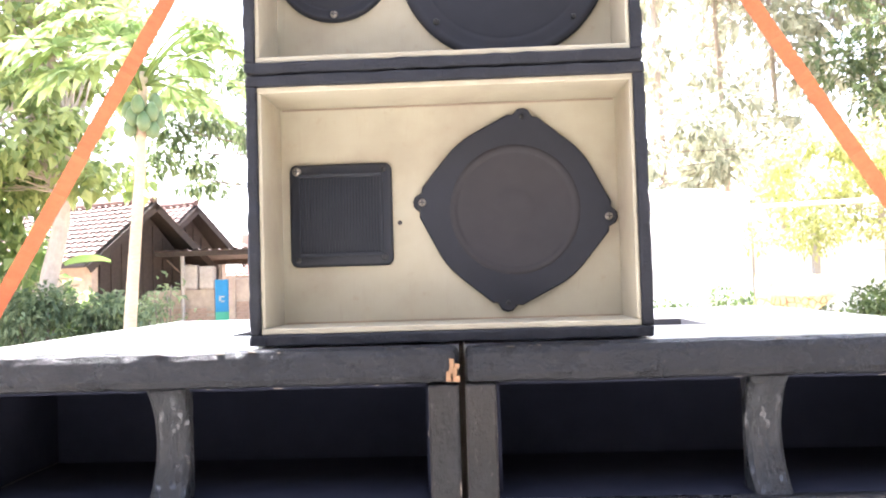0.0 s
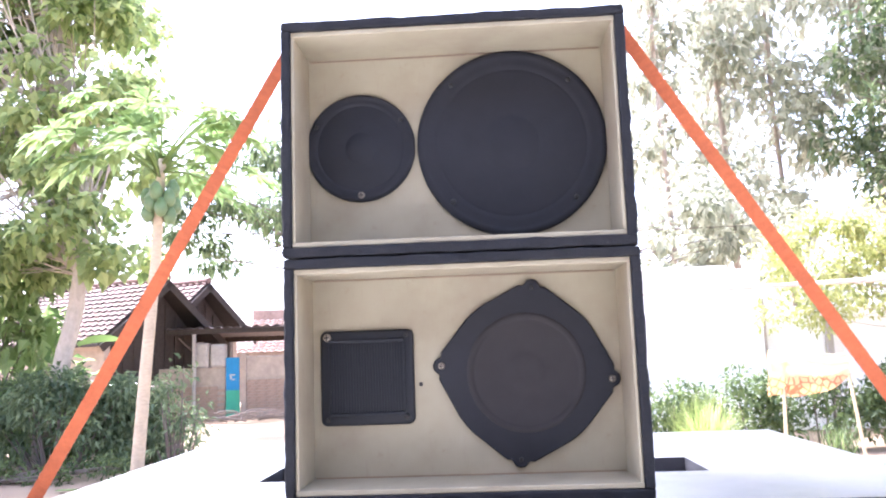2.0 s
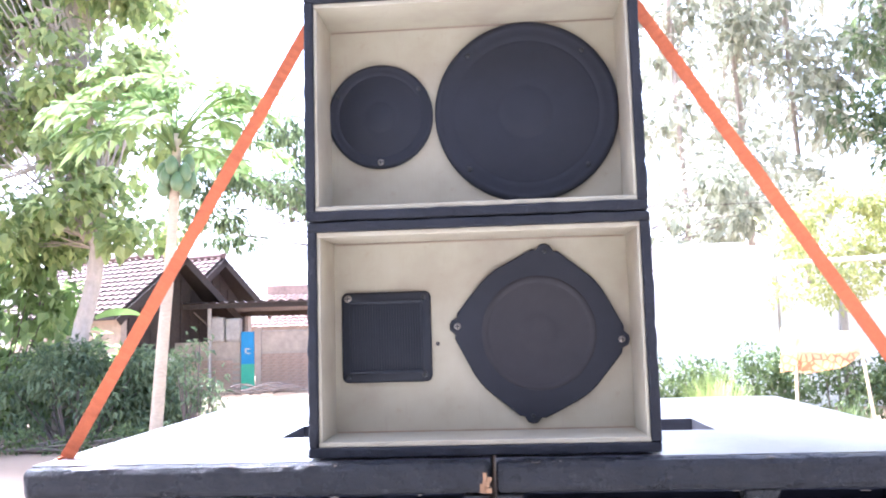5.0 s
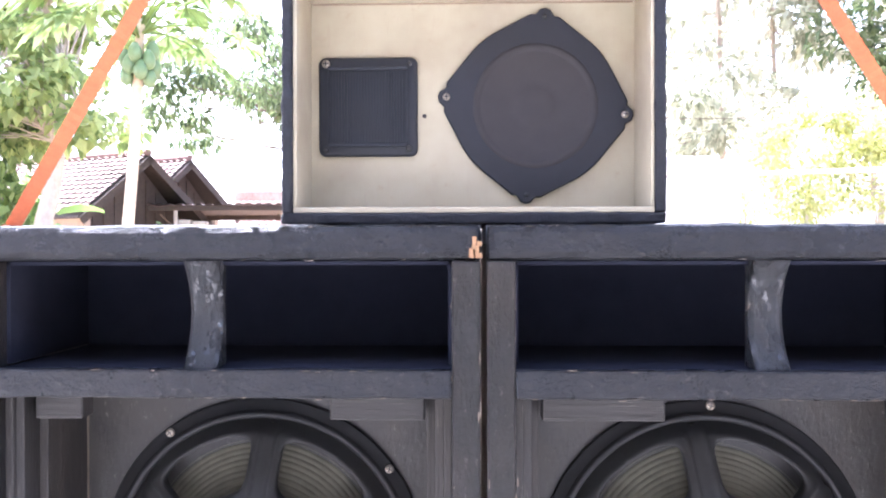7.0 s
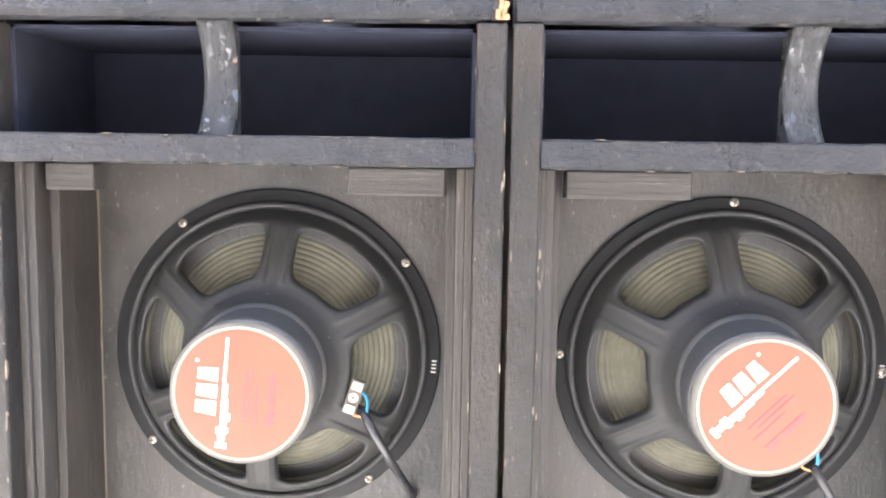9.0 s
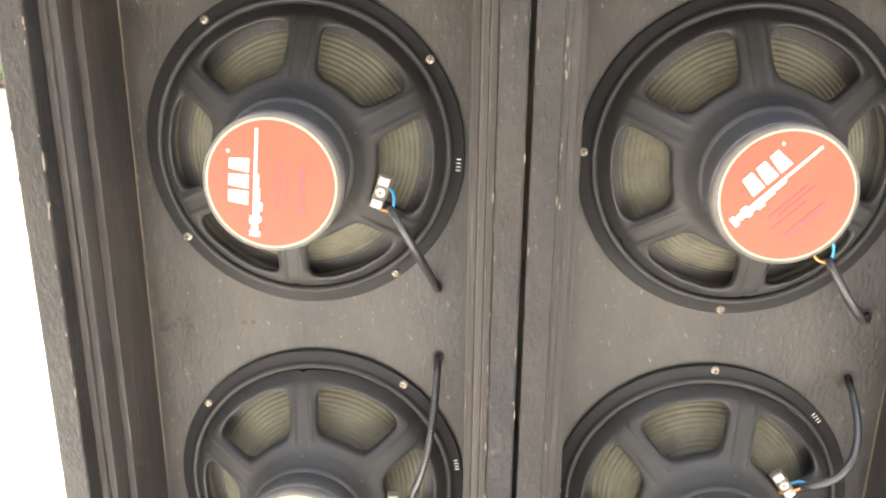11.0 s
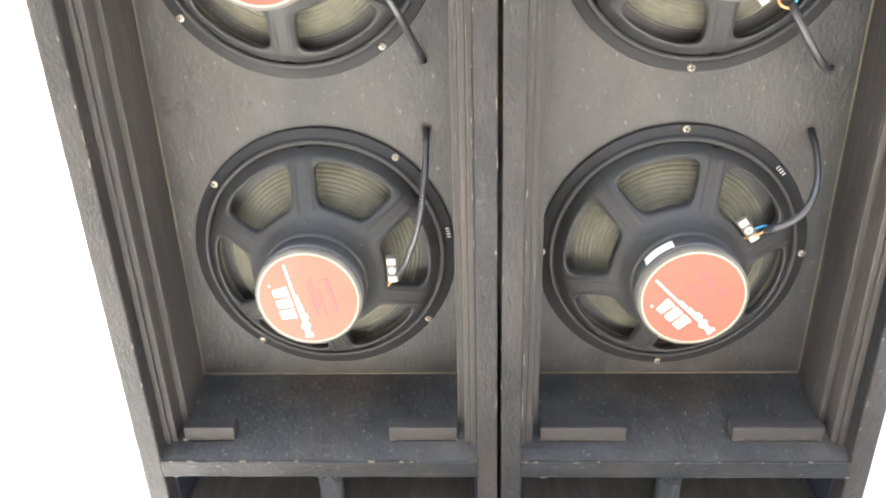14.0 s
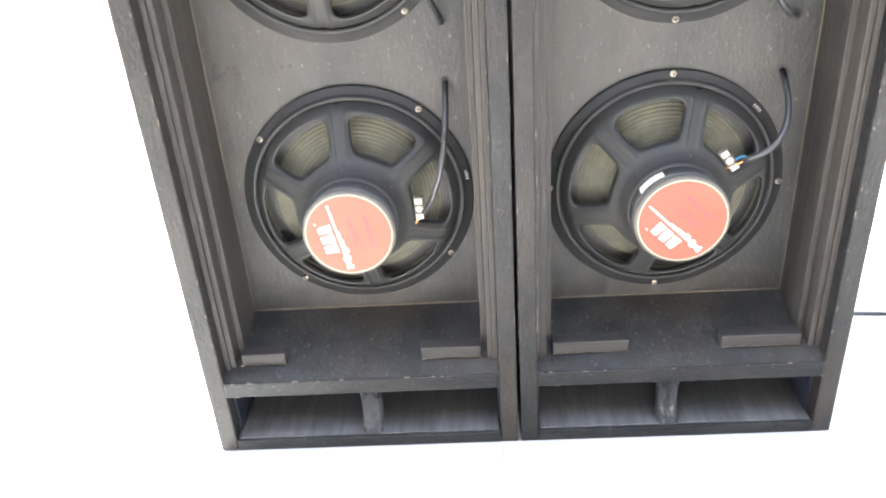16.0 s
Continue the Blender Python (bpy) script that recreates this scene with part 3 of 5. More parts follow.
def bass_driver(cx, cz, spoke, screw, label_turn, term, label, sticker=False, mark=0.0, push=0.018, droop=0.0):
    """Driver fixed with its magnet outwards. Angles in degrees in the board's plane, from x towards z."""
    root = thing("bass_driver", (cx, 0.15, cz), label, "loudspeaker driver", "bass drivers")
    # flange with one rolled lip
    part("flange", lathe([(0.1905, 0), (0.1912, -0.0045), (0.1895, -0.0068), (0.1785, -0.0072), (0.1768, -0.0120), (0.1748, -0.0146), (0.1715, -0.0150), (0.1692, -0.0132), (0.1675, -0.0070)], 80), MAT_RIM, root, "black enamelled flange", True)
    part("basket_hub", lathe([(0.0805, -0.0785), (0.0765, -0.0850), (0.0740, -0.0915), (0.0728, -0.0985), (0.060, -0.0985)], 64), MAT_BASKET, root, "", True)
    for k in range(6):
        part("spoke", spoke_mesh(spoke + 60 * k), MAT_BASKET, root, "", True)
    # cone and surround seen through the windows
    prof = [(0.166, 0.004), (0.158, -0.004), (0.150, 0.006)]
    r = 0.150
    while r > 0.072:
        q = (0.150 - r) / 0.08
        y = 0.006 - 0.040 * q
        prof += [(r, y), (r - 0.0035, y - 0.0035), (r - 0.0052, y - 0.0014)]
        r -= 0.0058
    prof.append((0.06, -0.040))
    part("cone", lathe(prof, 64), MAT_CONE, root, "ribbed grey-olive paper cone", True)
    part("magnet", lathe([(0.0700, -0.096), (0.0706, -0.101), (0.0706, -0.122), (0.0690, -0.1262), (0.05, -0.1265)], 64), MAT_MAGNET, root, "smooth black magnet cover", True)
    part("magnet_plate", lathe([(0.05, -0.1265), (0.0690, -0.1268), (0.0700, -0.129), (0.0700, -0.1365), (0.0690, -0.1395), (0.0665, -0.1405), (0.0, -0.1405)], 64), MAT_PLATE, root, "zinc grey magnet plate", True)
    lab = part("paper_label", lathe([(0.0640, -0.1402), (0.0636, -0.1412), (0.0, -0.1412)], 64), MAT_LABEL, root, "round red paper label with white print", False)
    part("label_edge", lathe([(0.0658, -0.1403), (0.0655, -0.1409), (0.0636, -0.1410)], 64), MAT_CREAM_RING, lab)
    turn = pose(0, 0, 0, 0, -label_turn + 90, 0) @ Matrix.Diagonal((0.9, 1, 0.9, 1))
    yb = -0.1413
    bm = bmesh.new()
    disc_bar(bm, -0.0192, -0.0162, -0.058, 0.060, yb)
    for u0, u1, v0, v1 in ((-0.0225, -0.0105, -0.061, -0.055), (-0.0205, -0.0130, -0.053, -0.047), (-0.0192, -0.0120, -0.046, -0.006), (-0.0120, -0.0090, -0.031, -0.022), (-0.0120, -0.0098, -0.044, -0.038), (-0.0192, -0.0135, -0.004, 0.010), (-0.0228, -0.0192, -0.046, -0.038)):
        disc_bar(bm, u0, u1, v0, v1, yb - 0.0002)
    bmesh.ops.transform(bm, matrix=turn, verts=bm.verts)
    part("white_stripe", bm, MAT_WHITE_INK, lab)
    bm = bmesh.new()
    for k in range(3):  # three heavy slanted blocks where the emblem stands
        v = -0.026 + 0.0185 * k
        q = [bm.verts.new((u_, y_, v_)) for y_ in (yb - 0.0006, yb) for u_, v_ in ((-0.0470, v + 0.0025), (-0.0250, v), (-0.0250, v + 0.0155), (-0.0470, v + 0.0155 - 0.001 * k))]
        for f in ((0, 1, 2, 3), (7, 6, 5, 4), (0, 4, 5, 1), (1, 5, 6, 2), (2, 6, 7, 3), (3, 7, 4, 0)):
            bm.faces.new([q[n_] for n_ in f])
    disc_bar(bm, -0.0500, -0.0470, 0.031, 0.034, yb)
    bmesh.ops.recalc_face_normals(bm, faces=bm.faces)
    bmesh.ops.transform(bm, matrix=turn, verts=bm.verts)
    part("emblem", bm, MAT_WHITE_INK, lab)
    bm = bmesh.new()
    for u, v0, v1, wd in ((0.004, -0.030, 0.026, 0.0028), (0.010, -0.022, 0.030, 0.0022), (0.017, -0.034, 0.012, 0.0022), (0.031, -0.030, -0.012, 0.007), (0.031, -0.008, 0.026, 0.006)):
        disc_bar(bm, u, u + wd, v0, v1, yb + 0.0002)
    bmesh.ops.transform(bm, matrix=turn, verts=bm.verts)
    part("small_print", bm, MAT_LABEL_INK, lab)
    if sticker:
        bm = lathe([(0.0712, -0.125), (0.0712, -0.108)], 10, a0=radians(112), a1=radians(146))
        part("paper_sticker", bm, plain("grey_sticker", (0.55, 0.56, 0.48), 0.6, grain=200, vary=0.3), root, "small pale grey serial sticker")
    # screws
    for k in range(4):
        a = radians(screw + 90 * k)
        c = (0.185 * math.cos(a), 0, 0.185 * math.sin(a))
        bm = lathe([(0.0054, -0.006), (0.0052, -0.0088), (0.0038, -0.0102), (0.0, -0.0104)], 12, c)
        m4 = Matrix.Translation(c) @ pose(0, 0, 0, 0, 20 + 33 * k, 0)
        sc = part("screw", bm, MAT_SCREW, root, "", True)
        bm = bmesh.new()
        box(bm, -0.0036, 0.0036, -0.0108, -0.0103, -0.0007, 0.0007, m=m4)
        box(bm, -0.0007, 0.0007, -0.0109, -0.0103, -0.0036, 0.0036, m=m4)
        part("screw_slot", bm, MAT_DARK, sc)
    # white mark stamped on the flange
    a = radians(mark)
    bm = bmesh.new()
    for k in range(4):
        aa = a + k * 0.024
        box(bm, -0.0006, 0.0006, -0.0078, -0.0073, -0.0026, 0.0026, m=Matrix.Translation((0.184 * math.cos(aa), 0, 0.184 * math.sin(aa))) @ pose(0, 0, 0, 0, 90 - math.degrees(aa), 0))
    part("stamped_mark", bm, MAT_WHITE_INK, root)
    # terminal strip
    a = radians(term)
    base = Matrix.Translation((0.104 * math.cos(a), -0.064, 0.104 * math.sin(a))) @ pose(0, 0, 0, 0, -term, 0)
    bm = bmesh.new()
    box(bm, -0.0075, 0.0075, -0.004, 0.004, -0.0195, 0.0195, bevel=0.001, m=base)
    tb = part("terminal_strip", bm, plain("brown_fibre", (0.10, 0.085, 0.065), 0.7, grain=80), root, "small terminal strip with solder tags")
    for v in (-0.0135, 0.0, 0.0135):
        if v:
            bm = bmesh.new()
            box(bm, -0.0058, 0.0058, -0.0068, -0.004, v - 0.0045, v + 0.0045, bevel=0.001, m=base)
            box(bm, -0.0015, 0.0015, -0.0095, -0.0068, v - 0.003, v + 0.003, bevel=0.0006, m=base)
        else:
            bm = lathe([(0.0020, -0.0042), (0.0022, -0.0066), (0.0050, -0.0066), (0.0055, -0.0042)], 16)
            bmesh.ops.transform(bm, matrix=base, verts=bm.verts)
        part("solder_tag", bm, MAT_TAG, tb)
    # the magnet stands a little further out than its neck
    for ob in root.children_recursive:
        for v in ob.data.vertices:
            if v.co.y < -0.1:
                v.co = (v.co.x * 1.02, v.co.y - push, v.co.z * 1.02 - droop)
    return root


DRIVER_LABEL = "large black bass driver mounted magnet outwards, red round label"
bass_driver(-0.257, 0.8625, 85, 36, 85, -19, DRIVER_LABEL + " turned upright", mark=-6, push=0.020, droop=0.006)
bass_driver(-0.251, 0.4135, 96, 53, 102, 2, DRIVER_LABEL + " leaning", mark=8, push=0.0)
bass_driver(0.257, 0.862, 96, 88, 45, -53, DRIVER_LABEL + " turned diagonally", mark=-4, push=0.010, droop=0.009)
bass_driver(0.250, 0.410, 75, 89, 135, 37, DRIVER_LABEL + " upside down", sticker=True, mark=40, push=0.0)


for x in (-0.345, -0.333, -0.257, -0.245):
    part("bolt_hole", lathe([(0.0035, -0.0006), (0.0, -0.0008)], 10, (x + 0.2645, 0.15, 0.639)), MAT_DARK, cab_l)
for x, z, c in ((-0.096, 0.692, cab_l), (-0.096, 0.600, cab_l), (0.419, 0.590, cab_r), (0.430, 0.672, cab_r)):
    part("cable_hole", lathe([(0.0085, -0.0006), (0.0, -0.0008)], 14, (x - c.location.x, 0.15, z)), MAT_DARK, c)


bm = bmesh.new()
rk = random.Random(17)
for k in range(9):
    x, z, r = -0.1665 + rk.gauss(0, 0.012), 0.629 + rk.gauss(0, 0.009), rk.uniform(0.003, 0.0075)
    ring = [bm.verts.new((x + r * rk.uniform(0.6, 1.1) * math.cos(a * 0.7), 0.1494 - 0.00003 * k, z + r * rk.uniform(0.6, 1.1) * math.sin(a * 0.7))) for a in range(9)]
    bm.faces.new(ring)
tagged(part("paint_smudge", bm, MAT_DARK, cab_l, "dabs of fresh black paint on the board"), kind="stuff")


def cable(points, r, label, printed=False):
    root = thing("speaker_cable", points[0], label, "cable", "speaker cables")
    o = Vector(points[0])
    n = len(points)
    part("sheath", tube([Vector(p) - o for p in points], r, n=10), MAT_CABLE, root, "", True)
    if printed:
        bm = bmesh.new()
        for a_, b_ in zip(points[2:9], points[3:10]):
            for q in (0.1, 0.35, 0.6, 0.85):
                c_ = Vector(a_).lerp(Vector(b_), q) - o + Vector((0, -r * 0.98, 0))
                box(bm, c_.x - 0.0007, c_.x + 0.0007, c_.y - 0.0003, c_.y + 0.0006, c_.z - 0.0010, c_.z + 0.0010)
        tagged(part("cable_print", bm, MAT_PRINT, root, "tiny white printing along the cable"), kind="stuff")
    e = Vector(points[0]) - o
    d = (Vector(points[0]) - Vector(points[1])).normalized()
    for off, mat in (((0.003, 0, 0.003), MAT_BLUE_WIRE), ((-0.003, 0, -0.003), MAT_COPPER)):
        part("wire_end", tube(bend(e - d * 0.004 + Vector(off) * 0.4, e + d * 0.020 + Vector(off) * 2.0, Vector(off) * 1.5, 6), 0.0018, n=6), mat, root, "bare wire end", True)
    return root


cable(bend((-0.148, 0.082, 0.812), (-0.096, 0.148, 0.692), (0.004, -0.035, 0.008)), 0.0048, "black cable curving from a driver's terminals into the board")
cable(bend((-0.140, 0.085, 0.408), (-0.096, 0.148, 0.600), (0.012, -0.035, -0.01)), 0.0048, "black cable hanging from a hole to a driver's terminals", True)
cable(bend((0.352, 0.078, 0.474), (0.419, 0.148, 0.590), (0.020, -0.04, -0.012)), 0.0048, "black cable looping from a hole to a driver's terminals")
cable(bend((0.342, 0.080, 0.765), (0.430, 0.148, 0.672), (-0.002, -0.035, -0.018)), 0.0048, "black cable with bare copper ends beside a driver")


# ---- top boxes ----
BW0, BW1, BY = -0.196, 0.196, 0.027
BD = 0.30


def top_box(cx, z0, z1, label, seed):
    root = thing("speaker_box", (cx, BY, z0), label, "speaker box", "stacked speaker boxes")
    h = z1 - z0
    t = 0.011
    for nm, lim in (("bottom_board", (BW0, BW1, 0, BD, 0, t)), ("top_board", (BW0, BW1, 0, BD, h - t, h)), ("side_board", (BW0, BW0 + t, 0, BD, t, h - t)), ("side_board", (BW1 - t, BW1, 0, BD, t, h - t))):
        part(nm, ragged(boxes(lim, bevel=0.0022), 0.0017, seed), MAT_CARPET, root, "black rough-coated board")
    part("back", boxes((BW0 + t, BW1 - t, BD - 0.02, BD - 0.005, t, h - t)), MAT_CARPET, root)
    # cream liner boards around the recess, and the baffle
    a, b, d = BW0 + t, BW1 - t, 0.085
    for lim in ((a, b, 0.004, d, t, t + 0.006), (a, b, 0.004, d, h - t - 0.006, h - t), (a, a + 0.004, 0.0045, d, t + 0.006, h - t - 0.006), (b - 0.004, b, 0.0045, d, t + 0.006, h - t - 0.006)):
        part("lining_board", boxes(lim, bevel=0.0012), MAT_CREAM, root, "cream-painted lining board")
    part("baffle", boxes((a, b, d, d + 0.012, t, h - t)), MAT_CREAM, root, "cream-painted board, stained and cracked")
    for z0, z1 in ((h - t - 0.0078, h - t - 0.0062), (t + 0.0062, t + 0.0074)):
        part("joint_line", boxes((a + 0.006, b - 0.006, d - 0.0012, d + 0.001, z0, z1)), MAT_SEAM, root)
    return root, d


def screw_on(root, x, y, z, r=0.0045, mat=None):
    s = part("screw", lathe([(r, 0.0), (r * 0.95, -0.002), (r * 0.6, -0.0032), (0, -0.0034)], 14, (x, y, z)), mat or MAT_SCREW, root, "", True)
    bm = boxes((x - r * 0.7, x + r * 0.7, y - 0.0038, y - 0.0033, z - r * 0.14, z + r * 0.14), (x - r * 0.14, x + r * 0.14, y - 0.0039, y - 0.0033, z - r * 0.7, z + r * 0.7))
    part("screw_slot", bm, MAT_DARK, s)


CX1 = -0.0105
Z0, Z1, Z2 = TOP + 0.002, 1.5215, 1.7965
low_box, bd = top_box(CX1, Z0, Z1, "black speaker box with recessed cream front, standing on the bass cabinets", 3.0)
# square tweeter
sx, sz, sh = -0.127 - CX1, 1.3875 - Z0, 0.0555


def rounded_square(half, r, y0, y1, seg=6, lip=0.003):
    bm = bmesh.new()
    loops = []
    for inset, y in ((0, y0), (0, y1 + lip), (lip * 0.4, y1 + lip * 0.3), (lip, y1)):
        ring = []
        for qx, qz, a0 in ((1, 1, 0), (-1, 1, 90), (-1, -1, 180), (1, -1, 270)):
            for k in range(seg + 1):
                a = radians(a0 + 90 * k / seg)
                ring.append(bm.verts.new((qx * (half - r) + (r - inset) * math.cos(a), y, qz * (half - r) + (r - inset) * math.sin(a))))
        loops.append(ring)
    n = len(loops[0])
    for p, q in zip(loops, loops[1:]):
        for k in range(n):
            bm.faces.new((p[k], p[(k + 1) % n], q[(k + 1) % n], q[k]))
    bm.faces.new(loops[-1])
    return bm


bm = rounded_square(sh, 0.008, 0.0, -0.006)
bmesh.ops.translate(bm, verts=bm.verts, vec=(sx, bd, sz))
tw = part("square_tweeter", bm, MAT_TWEETER, low_box, "square black tweeter with slatted horn", True)
bm = boxes(*[(sx - 0.041 + 0.0033 * k, sx - 0.0395 + 0.0033 * k, bd - 0.0078, bd - 0.0058, sz - 0.040, sz + 0.040) for k in range(26)])
part("horn_slats", bm, MAT_TWEETER, tw)
part("horn_frame", boxes((sx - 0.045, sx + 0.045, bd - 0.0092, bd - 0.0058, sz + 0.0405, sz + 0.045), (sx - 0.045, sx + 0.045, bd - 0.0092, bd - 0.0058, sz - 0.045, sz - 0.0405), (sx - 0.045, sx - 0.0425, bd - 0.0092, bd - 0.0058, sz - 0.0405, sz + 0.0405), (sx + 0.0435, sx + 0.046, bd - 0.0092, bd - 0.0058, sz - 0.0405, sz + 0.0405), bevel=0.0008), MAT_TWEETER, tw)
for dx, dz, r in ((-0.047, 0.048, 0.0048), (0.047, 0.048, 0.0030), (-0.047, -0.048, 0.0030), (0.0465, -0.0465, 0.0040)):
    screw_on(tw, sx + dx, bd - 0.006, sz + dz, r, MAT_SCREW if r > 0.0045 else MAT_MAGNET)
part("bolt_hole", lathe([(0.0026, -0.0008), (0.0, -0.0009)], 10, (-0.064 - CX1, bd, 1.3775 - Z0)), MAT_DARK, low_box)
# diamond-framed midrange
mx_, mz_ = 0.060 - CX1, 1.3875 - Z0
tilt = radians(-6)


def diamond(r_in, tip, y0, y1, n=120, k_round=1.0):
    """Plate outline: a disc drawn out into four rounded corners."""
    out = []
    for i in range(n):
        a = 2 * math.pi * i / n
        near = abs(((a + math.pi / 4) % (math.pi / 2)) - math.pi / 4)
        # straight flanks from the disc's tangent point to a small rounded tip
        t_r = 0.011
        dist = tip - t_r
        phi = math.acos((r_in - t_r) / dist)
        if near > phi:
            r = r_in
        else:
            r = min(r_in / math.cos(phi - near), dist * math.cos(near) + math.sqrt(max(0.0, t_r ** 2 - (dist * math.sin(near)) ** 2)) if dist * math.sin(near) < t_r else 9)
        out.append((r * math.cos(a + tilt), r * math.sin(a + tilt)))
    bm = bmesh.new()
    loops = [[bm.verts.new((x * s, y, z * s)) for x, z in out] for s, y in ((1, y0), (1, y1 + 0.002), (0.985, y1))]
    m = len(out)
    for p, q in zip(loops, loops[1:]):
        for k in range(m):
            bm.faces.new((p[k], p[(k + 1) % m], q[(k + 1) % m], q[k]))
    inner = [bm.verts.new((0.069 * math.cos(2 * math.pi * k / m + tilt), y1, 0.069 * math.sin(2 * math.pi * k / m + tilt))) for k in range(m)]
    for k in range(m):
        bm.faces.new((loops[-1][k], loops[-1][(k + 1) % m], inner[(k + 1) % m], inner[k]))
    return bm


bm = diamond(0.0935, 0.1095, 0.0, -0.006)
bmesh.ops.translate(bm, verts=bm.verts, vec=(mx_, bd, mz_))
mid = part("midrange_driver", bm, MAT_DRIVER, low_box, "black diamond-framed midrange driver")
part("cone", lathe([(0.0695, -0.006), (0.066, -0.0085), (0.0625, -0.005), (0.060, -0.0045), (0.030, -0.0018), (0.024, -0.0010), (0.022, -0.0016), (0.010, -0.0012), (0, -0.0010)], 56, (mx_, bd, mz_)), MAT_DIA_CONE, mid, "grey-brown paper cone", True)
for k in range(4):
    a = tilt + math.pi / 2 * k
    screw_on(mid, mx_ + 0.0995 * math.cos(a), bd - 0.006, mz_ + 0.0995 * math.sin(a), 0.0042 if k % 2 == 0 else 0.0026, MAT_SCREW if k % 2 == 0 else MAT_MAGNET)

up_box, bd2 = top_box(CX1 - 0.001, Z1 + 0.002, Z2, "black speaker box with recessed cream front, stacked on another box", 9.0)
UX = CX1 - 0.001
zz = Z1 + 0.002


def grille_driver(root, x, z, r, name, label, screws, rings):
    prof = [(r, 0.0), (r, -0.004), (r - 0.002, -0.0065), (r * 0.93, -0.007), (r * 0.90, -0.0045), (r * 0.85, -0.0075), (r * 0.80, -0.004)]
    for k in range(rings):
        q = k / rings
        prof += [(r * (0.78 - 0.45 * q), -0.004 + 0.002 * q), (r * (0.765 - 0.45 * q), -0.0047 + 0.002 * q)]
    prof += [(r * 0.31, -0.001), (r * 0.28, -0.0022), (r * 0.15, -0.0042), (0, -0.0048)]
    d = part(name, lathe(prof, 72, (x, bd2, z)), MAT_DRIVER, root, label, True)
    for a, sr in screws:
        screw_on(d, x + r * 0.89 * math.cos(radians(a)), bd2 - 0.006, z + r * 0.89 * math.sin(radians(a)), sr, MAT_SCREW if sr > 0.004 else MAT_MAGNET)
    return d


grille_driver(up_box, -0.1290 - UX, 1.6655 - zz, 0.0670, "round_tweeter", "small round black driver", ((-90, 0.0042), (33, 0.0028), (153, 0.0028)), 6)
grille_driver(up_box, 0.0555 - UX, 1.664 - zz, 0.1150, "woofer", "large round black woofer with dust cap", ((-136, 0.0036), (-44, 0.003), (46, 0.003), (134, 0.003)), 12)


# ---- straps ----
def ribbon(points, width, thick, across):
    bm = bmesh.new()
    w = Vector(across).normalized() * width / 2
    last = None
    pts = [Vector(p) for p in points]
    for i, p in enumerate(pts):
        d = (pts[min(i + 1, len(pts) - 1)] - pts[max(i - 1, 0)]).normalized()
        n = d.cross(w).normalized() * thick / 2
        row = [bm.verts.new(p + w + n), bm.verts.new(p - w + n), bm.verts.new(p - w - n), bm.verts.new(p + w - n)]
        if last:
            for k in range(4):
                bm.faces.new((last[k], last[(k + 1) % 4], row[(k + 1) % 4], row[k]))
        else:
            bm.faces.new(row[::-1])
        last = row
    bm.faces.new(last)
    return bm


def strap(side, top, foot):
    root = thing("ratchet_strap", top, "orange woven webbing strap pulled taut from box top to cabinet", "strap", "orange straps")
    o = Vector(top)
    f = Vector(foot) - o
    across = f.cross(Vector((0.25 * side, 1, 0))).normalized()
    span = 110
    pts = [Vector((0, 0, 0)).lerp(f, k / span) for k in range(span + 1)]
    bm = ribbon(pts, 0.0155, 0.0022, across)
    # woven ribs across the webbing
    for i, v in enumerate(bm.verts):
        if (i // 4) % 2:
            v.co += Vector((0, -1, 0)) * 0.0007
    part("webbing", bm, MAT_STRAP, root)
    part("webbing_over_box", ribbon([(0, 0.001, 0.003), (-side * 0.1, 0.001, 0.0035), (-side * 0.19, 0.001, 0.003)], 0.024, 0.002, (0, 1, 0)), MAT_STRAP, root)
    part("webbing_down_cabinet", ribbon([f + Vector((side * 0.004, 0, 0.002)), f + Vector((side * 0.006, 0, -0.02)), f + Vector((side * 0.006, 0, -0.35))], 0.024, 0.002, (0, 1, 0)), MAT_STRAP, root)
    return root


strap(-1, (-0.208, 0.095, Z2), (-0.5145, 0.075, TOP + 0.001))
strap(1, (0.189, 0.095, Z2), (0.5145, 0.075, TOP + 0.001))


# ---- plants ----
def leaf(bm, at, d, size, wide, up, droop=0.25, fold=0.12):
    """One leaf of four faces from its stalk along d."""
    d = d.normalized()
    s = d.cross(up)
    if s.length < 1e-3:
        s = d.cross(Vector((1, 0, 0)))
    s.normalize()
    n = s.cross(d)
    mid_ = at + d * size * 0.5 - n * 0
    tip = at + d * size - n * size * droop
    l = at + d * size * 0.42 + s * size * wide * 0.5 + n * size * fold
    r = at + d * size * 0.42 - s * size * wide * 0.5 + n * size * fold
    v = [bm.verts.new(p) for p in (at, l, tip, r)]
    c = bm.verts.new(at + d * size * 0.5 - n * size * droop * 0.2)
    bm.faces.new((v[0], v[1], c))
    bm.faces.new((v[1], v[2], c))
    bm.faces.new((v[2], v[3], c))
    bm.faces.new((v[3], v[0], c))


def rand_dir(rg, flat=1.0):
    while True:
        v = Vector((rg.uniform(-1, 1), rg.uniform(-1, 1), rg.uniform(-1, 1)))
        if 0.1 < v.length < 1:
            v.z *= flat
            return v.normalized()


